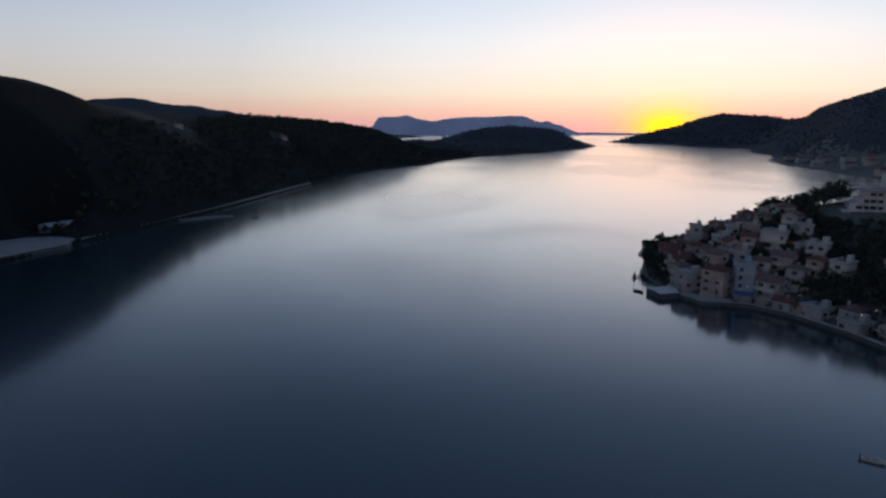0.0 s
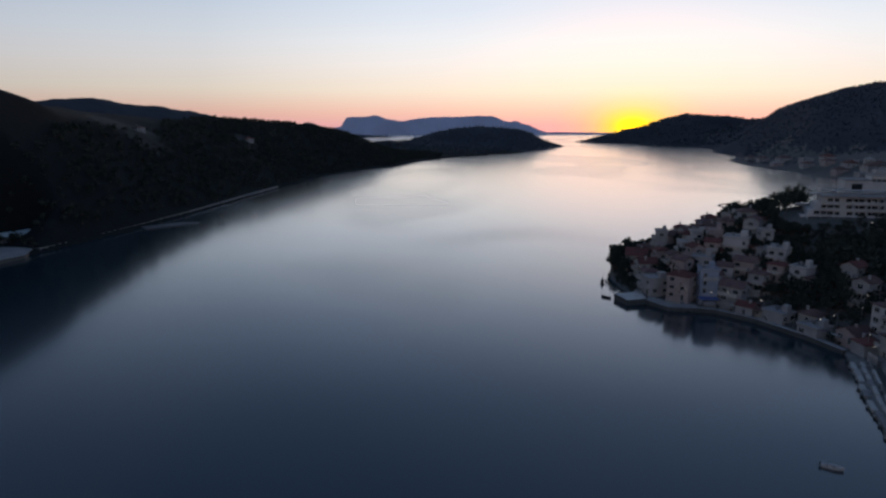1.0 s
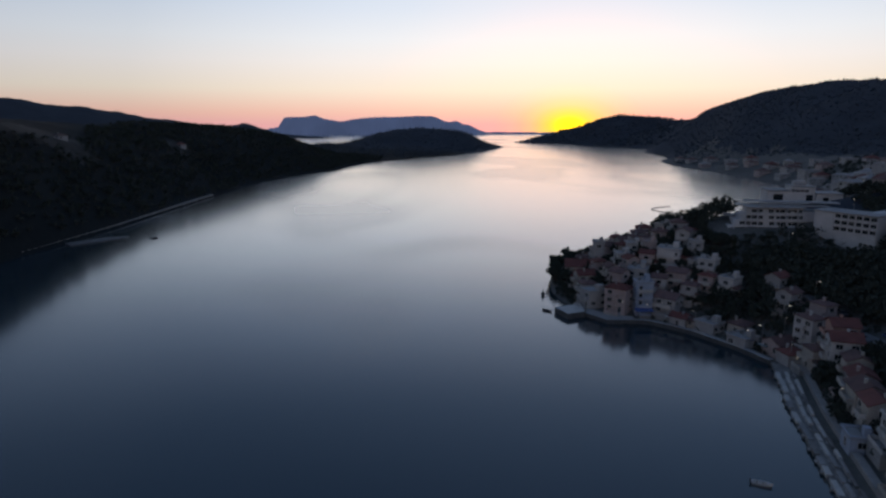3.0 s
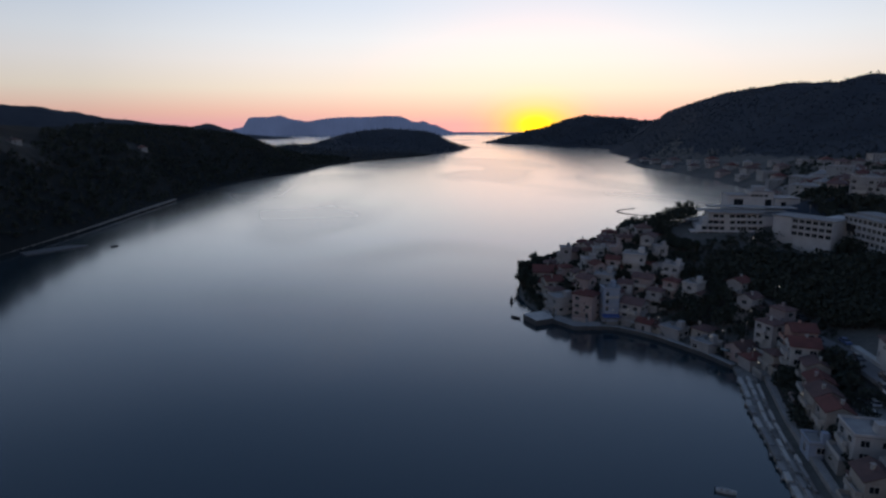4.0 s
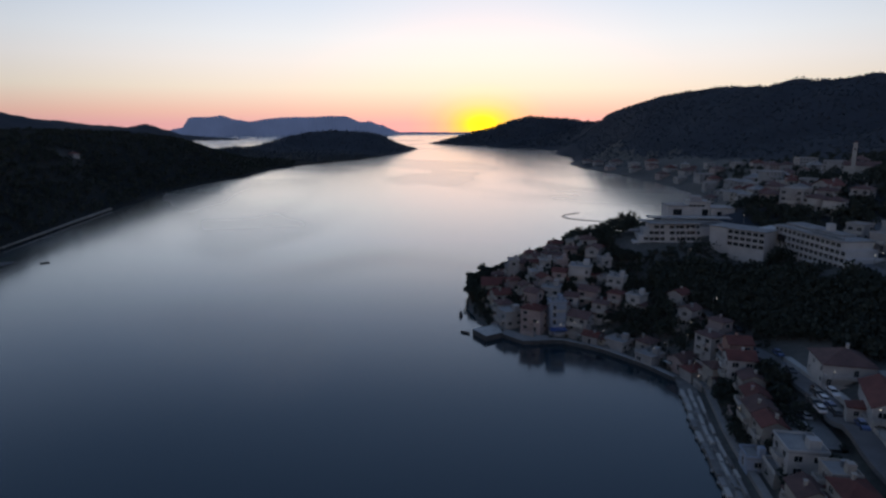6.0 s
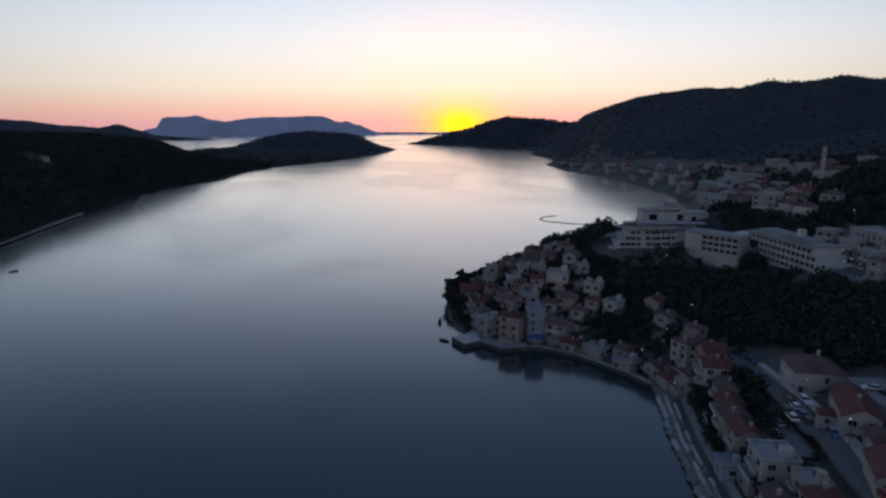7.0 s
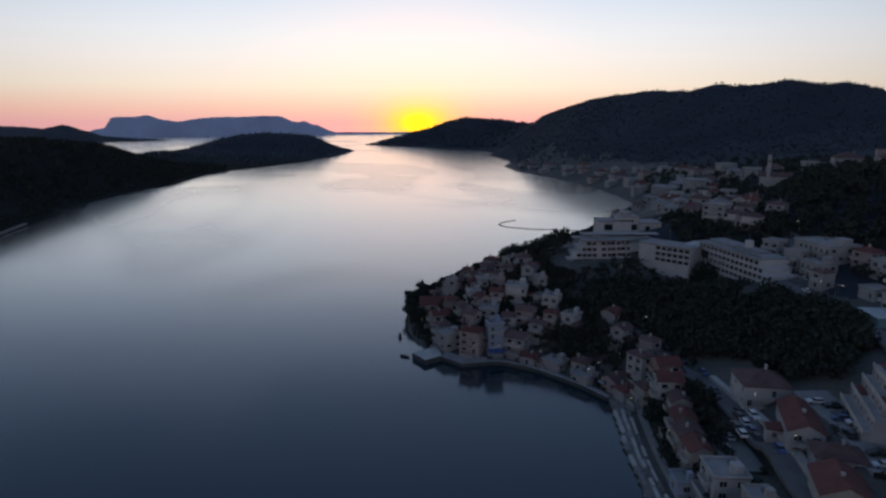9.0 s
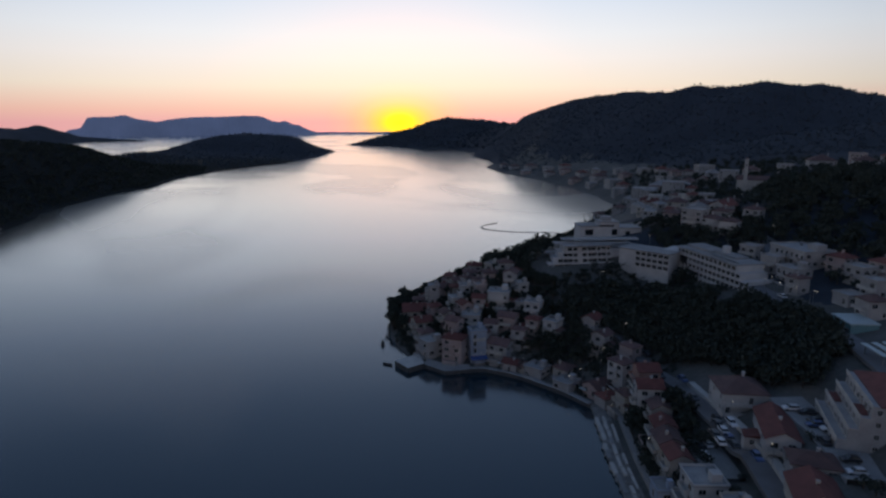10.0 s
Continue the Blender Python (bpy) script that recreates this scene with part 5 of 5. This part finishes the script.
def car(x, y, turn, paint, words, on=0.3):
    ob = thing("car", x, y, deck_at(x, y) + on, turn, f"{words} car parked beside the houses", "car", "parked cars")
    for name, me in (("body", CAR[0]), ("roof", CAR[2])):
        c = me.copy()
        c.materials.clear()
        c.materials.append(M[paint])
        link(name, c, ob)
    link("cabin_glass", CAR[1], ob)
    for wx in (-1.3, 1.3):
        for wy in (-0.78, 0.78):
            link("hub", CAR[4], link("wheel", CAR[3], ob, pose(wx, wy, 0.32)))


for cx, cy, ct, cp, cwords in ((142.5, 106, 150, "car_white", "white"), (144.5, 103, 150, "car_dark", "dark"), (143, 99.5, 150, "car_dark", "dark"), (140.5, 98, 150, "car_blue", "dark blue"),
                               (141.5, 95, 150, "car_white", "white"), (139, 92, 150, "car_dark", "dark"), (136, 92.5, 60, "car_dark", "dark"), (134, 85, 150, "car_dark", "dark"),
                               (131.5, 82, 150, "car_white", "white"), (124.4, 114.6, 64, "car_white", "white"), (121.6, 114.2, 64, "car_dark", "dark"), (122.9, 111.2, 64, "car_dark", "dark"), (119.4, 110.6, 64, "car_white", "white"),
                               (121.6, 108.2, 64, "car_white", "white"), (118.2, 107.6, 64, "car_dark", "dark"), (120.4, 105.2, 64, "car_blue", "dark blue"), (116.8, 104.6, 64, "car_white", "white"),
                               (118.6, 102.2, 64, "car_dark", "dark"), (196, 152, 62, "car_white", "white"), (191, 139, 66, "car_dark", "dark")):
    car(cx, cy, ct, cp, cwords, 0.0)


for k, (cx, cy) in enumerate(path_points(STREET, 6.2)[0][2:24]):
    (ax, ay), (nx, ny) = (cx, cy), path_points(STREET, 6.2)[1][2 + k]
    if k % 5 in (1, 4):
        continue
    paint = ("car_dark", "car_white", "car_dark", "car_blue", "car_white", "car_dark", "car_red")[k % 7]
    side = -1.75 if k % 3 else 1.75
    car(ax + nx * side, ay + ny * side, math.degrees(math.atan2(ny, nx)) - 90, paint, {"car_dark": "dark", "car_white": "white", "car_blue": "dark blue", "car_red": "red"}[paint])


def lamp_parts():
    bm = tube(0, 0, -0.3, 6.0, 0.09, 0.06, 6)
    pole = bpy.data.meshes.new("pole")
    box(-0.05, 1.0, -0.05, 0.05, 5.95, 6.05, bm=bm)
    bm.to_mesh(pole)
    bm.free()
    pole.materials.append(M["metal"])
    bm = box(0.9, 1.2, -0.12, 0.12, 5.74, 5.92, 0.05)
    head = bpy.data.meshes.new("lamp_head")
    bm.to_mesh(head)
    bm.free()
    head.materials.append(M["lamp_glow"])
    return pole, head


POLE, HEAD = lamp_parts()
for lx, ly in ((110, 202), (133, 170), (137, 175), (115, 190), (120, 171), (128, 173), (125, 156), (120, 93), (205, 166), (198, 157), (167, 216), (195, 141), (208, 185), (132.5, 115.5), (115, 126),
               (121, 147), (531, 462), (193, 157), (193, 152), (193.5, 146.5), (195, 140), (201, 153), (239, 191), (204, 228), (246, 269), (403, 474), (457, 394), (97, 206), (104, 202), (149, 178), (245, 224), (298, 306)):
    lamp = thing("street_lamp", lx, ly, max(deck_at(lx, ly), 1.2), rnd.uniform(0, 360), "lit street lamp on a thin metal pole", "street lamp", "street lamps")
    link("pole", POLE, lamp)
    link("lamp_head", HEAD, lamp, None, "glowing warm lamp head")


def boat(x, y, turn, length, mat, words, mast=0.0):
    ob = thing("boat", x, y, 0.0, turn, words, "boat", "boats")
    h, w = length / 2, length * 0.17
    ring = [(-h, -w * 0.75), (-h * 0.2, -w), (h * 0.5, -w * 0.75), (h, 0), (h * 0.5, w * 0.75), (-h * 0.2, w), (-h, w * 0.75)]
    v = [(a * 0.86, b * 0.6, -0.25) for a, b in ring] + [(a, b, 0.55 + 0.15 * max(a, 0) / h) for a, b in ring] + [(a * 0.88, b * 0.8, 0.50 + 0.15 * max(a, 0) / h) for a, b in ring] + [(a * 0.8, b * 0.7, 0.12) for a, b in ring]
    n = 7
    f = [tuple(range(n - 1, -1, -1))] + [(k * n + i, k * n + (i + 1) % n, (k + 1) * n + (i + 1) % n, (k + 1) * n + i) for k in range(3) for i in range(n)] + [tuple(range(3 * n, 4 * n))]
    link("hull", mesh_of("hull", v, f, [mat]), ob)
    for k in (-0.45, 0.1):
        part("bench", box(h * k - 0.15, h * k + 0.15, -w * 0.72, w * 0.72, 0.36, 0.42), "wood", ob)
    part("motor", box(-h - 0.25, -h + 0.05, -0.14, 0.14, 0.1, 0.95, 0.04), "dark_hull", ob, "dark outboard motor")
    if mast:
        part("mast", tube(0.2, 0, 0.1, mast, 0.06, 0.04, 6), "metal", ob)
        part("cover", tube(-0.4, 0, 0.45, mast * 0.55, w * 0.9, 0.08, 5), "dark_hull", ob, "dark furled cover")


boat(79, 103, -35, 3.9, "hull", "small white open boat at anchor on the calm water")
boat(78, 243, 70, 5.0, "dark_hull", "dark boat with a mast moored off the point", 4.5)
boat(72.5, 221, 130, 4.0, "dark_hull", "small dark rowing boat off the pier")
boat(-123, 404, 20, 4.5, "dark_hull", "dark boat on the water by the far jetty")


def sunshade(x, y, z, turn, w, d, mat, words, tall=2.5):
    """A sloping cloth on four thin posts."""
    ob = thing("sunshade", x, y, z, turn, words, "awning", "terrace sunshades")
    v = [(-w / 2, -d / 2, tall - 0.35), (w / 2, -d / 2, tall - 0.35), (w / 2, d / 2, tall), (-w / 2, d / 2, tall)]
    v += [(a, b, c + 0.06) for a, b, c in v]
    f = [(3, 2, 1, 0), (4, 5, 6, 7)] + [(i, (i + 1) % 4, 4 + (i + 1) % 4, 4 + i) for i in range(4)]
    link("cloth", mesh_of("cloth", v, f, [mat]), ob)
    for px in (-w / 2 + 0.1, w / 2 - 0.1):
        for py in (-d / 2 + 0.1, d / 2 - 0.1):
            part("post", tube(px, py, -0.4, tall - 0.36 if py < 0 else tall - 0.03, 0.05, 0.05, 6), "metal", ob)


sunshade(103.2, 203.6, 1.5, -11, 6.4, 3.2, "awning", "blue awning over a terrace by the quay", 3.0)
quay_p, quay_n = path_points(QUAY, 5.2)
for k, ((qx, qy), (nx, ny)) in enumerate(zip(quay_p[1:-2], quay_n[1:-2])):
    if k % 4 == 3:
        continue
    sunshade(qx - nx * 4.0, qy - ny * 4.0, max(ground_at(qx - nx * 4.0, qy - ny * 4.0), 1.2), math.degrees(math.atan2(ny, nx)) - 90 + rnd.uniform(-8, 8), rnd.uniform(2.6, 4.2), rnd.uniform(2.0, 2.8),
             ("canopy", "awning", "membrane", "canopy", "old_tiles")[k % 5], "cloth sunshade on thin posts above the promenade")
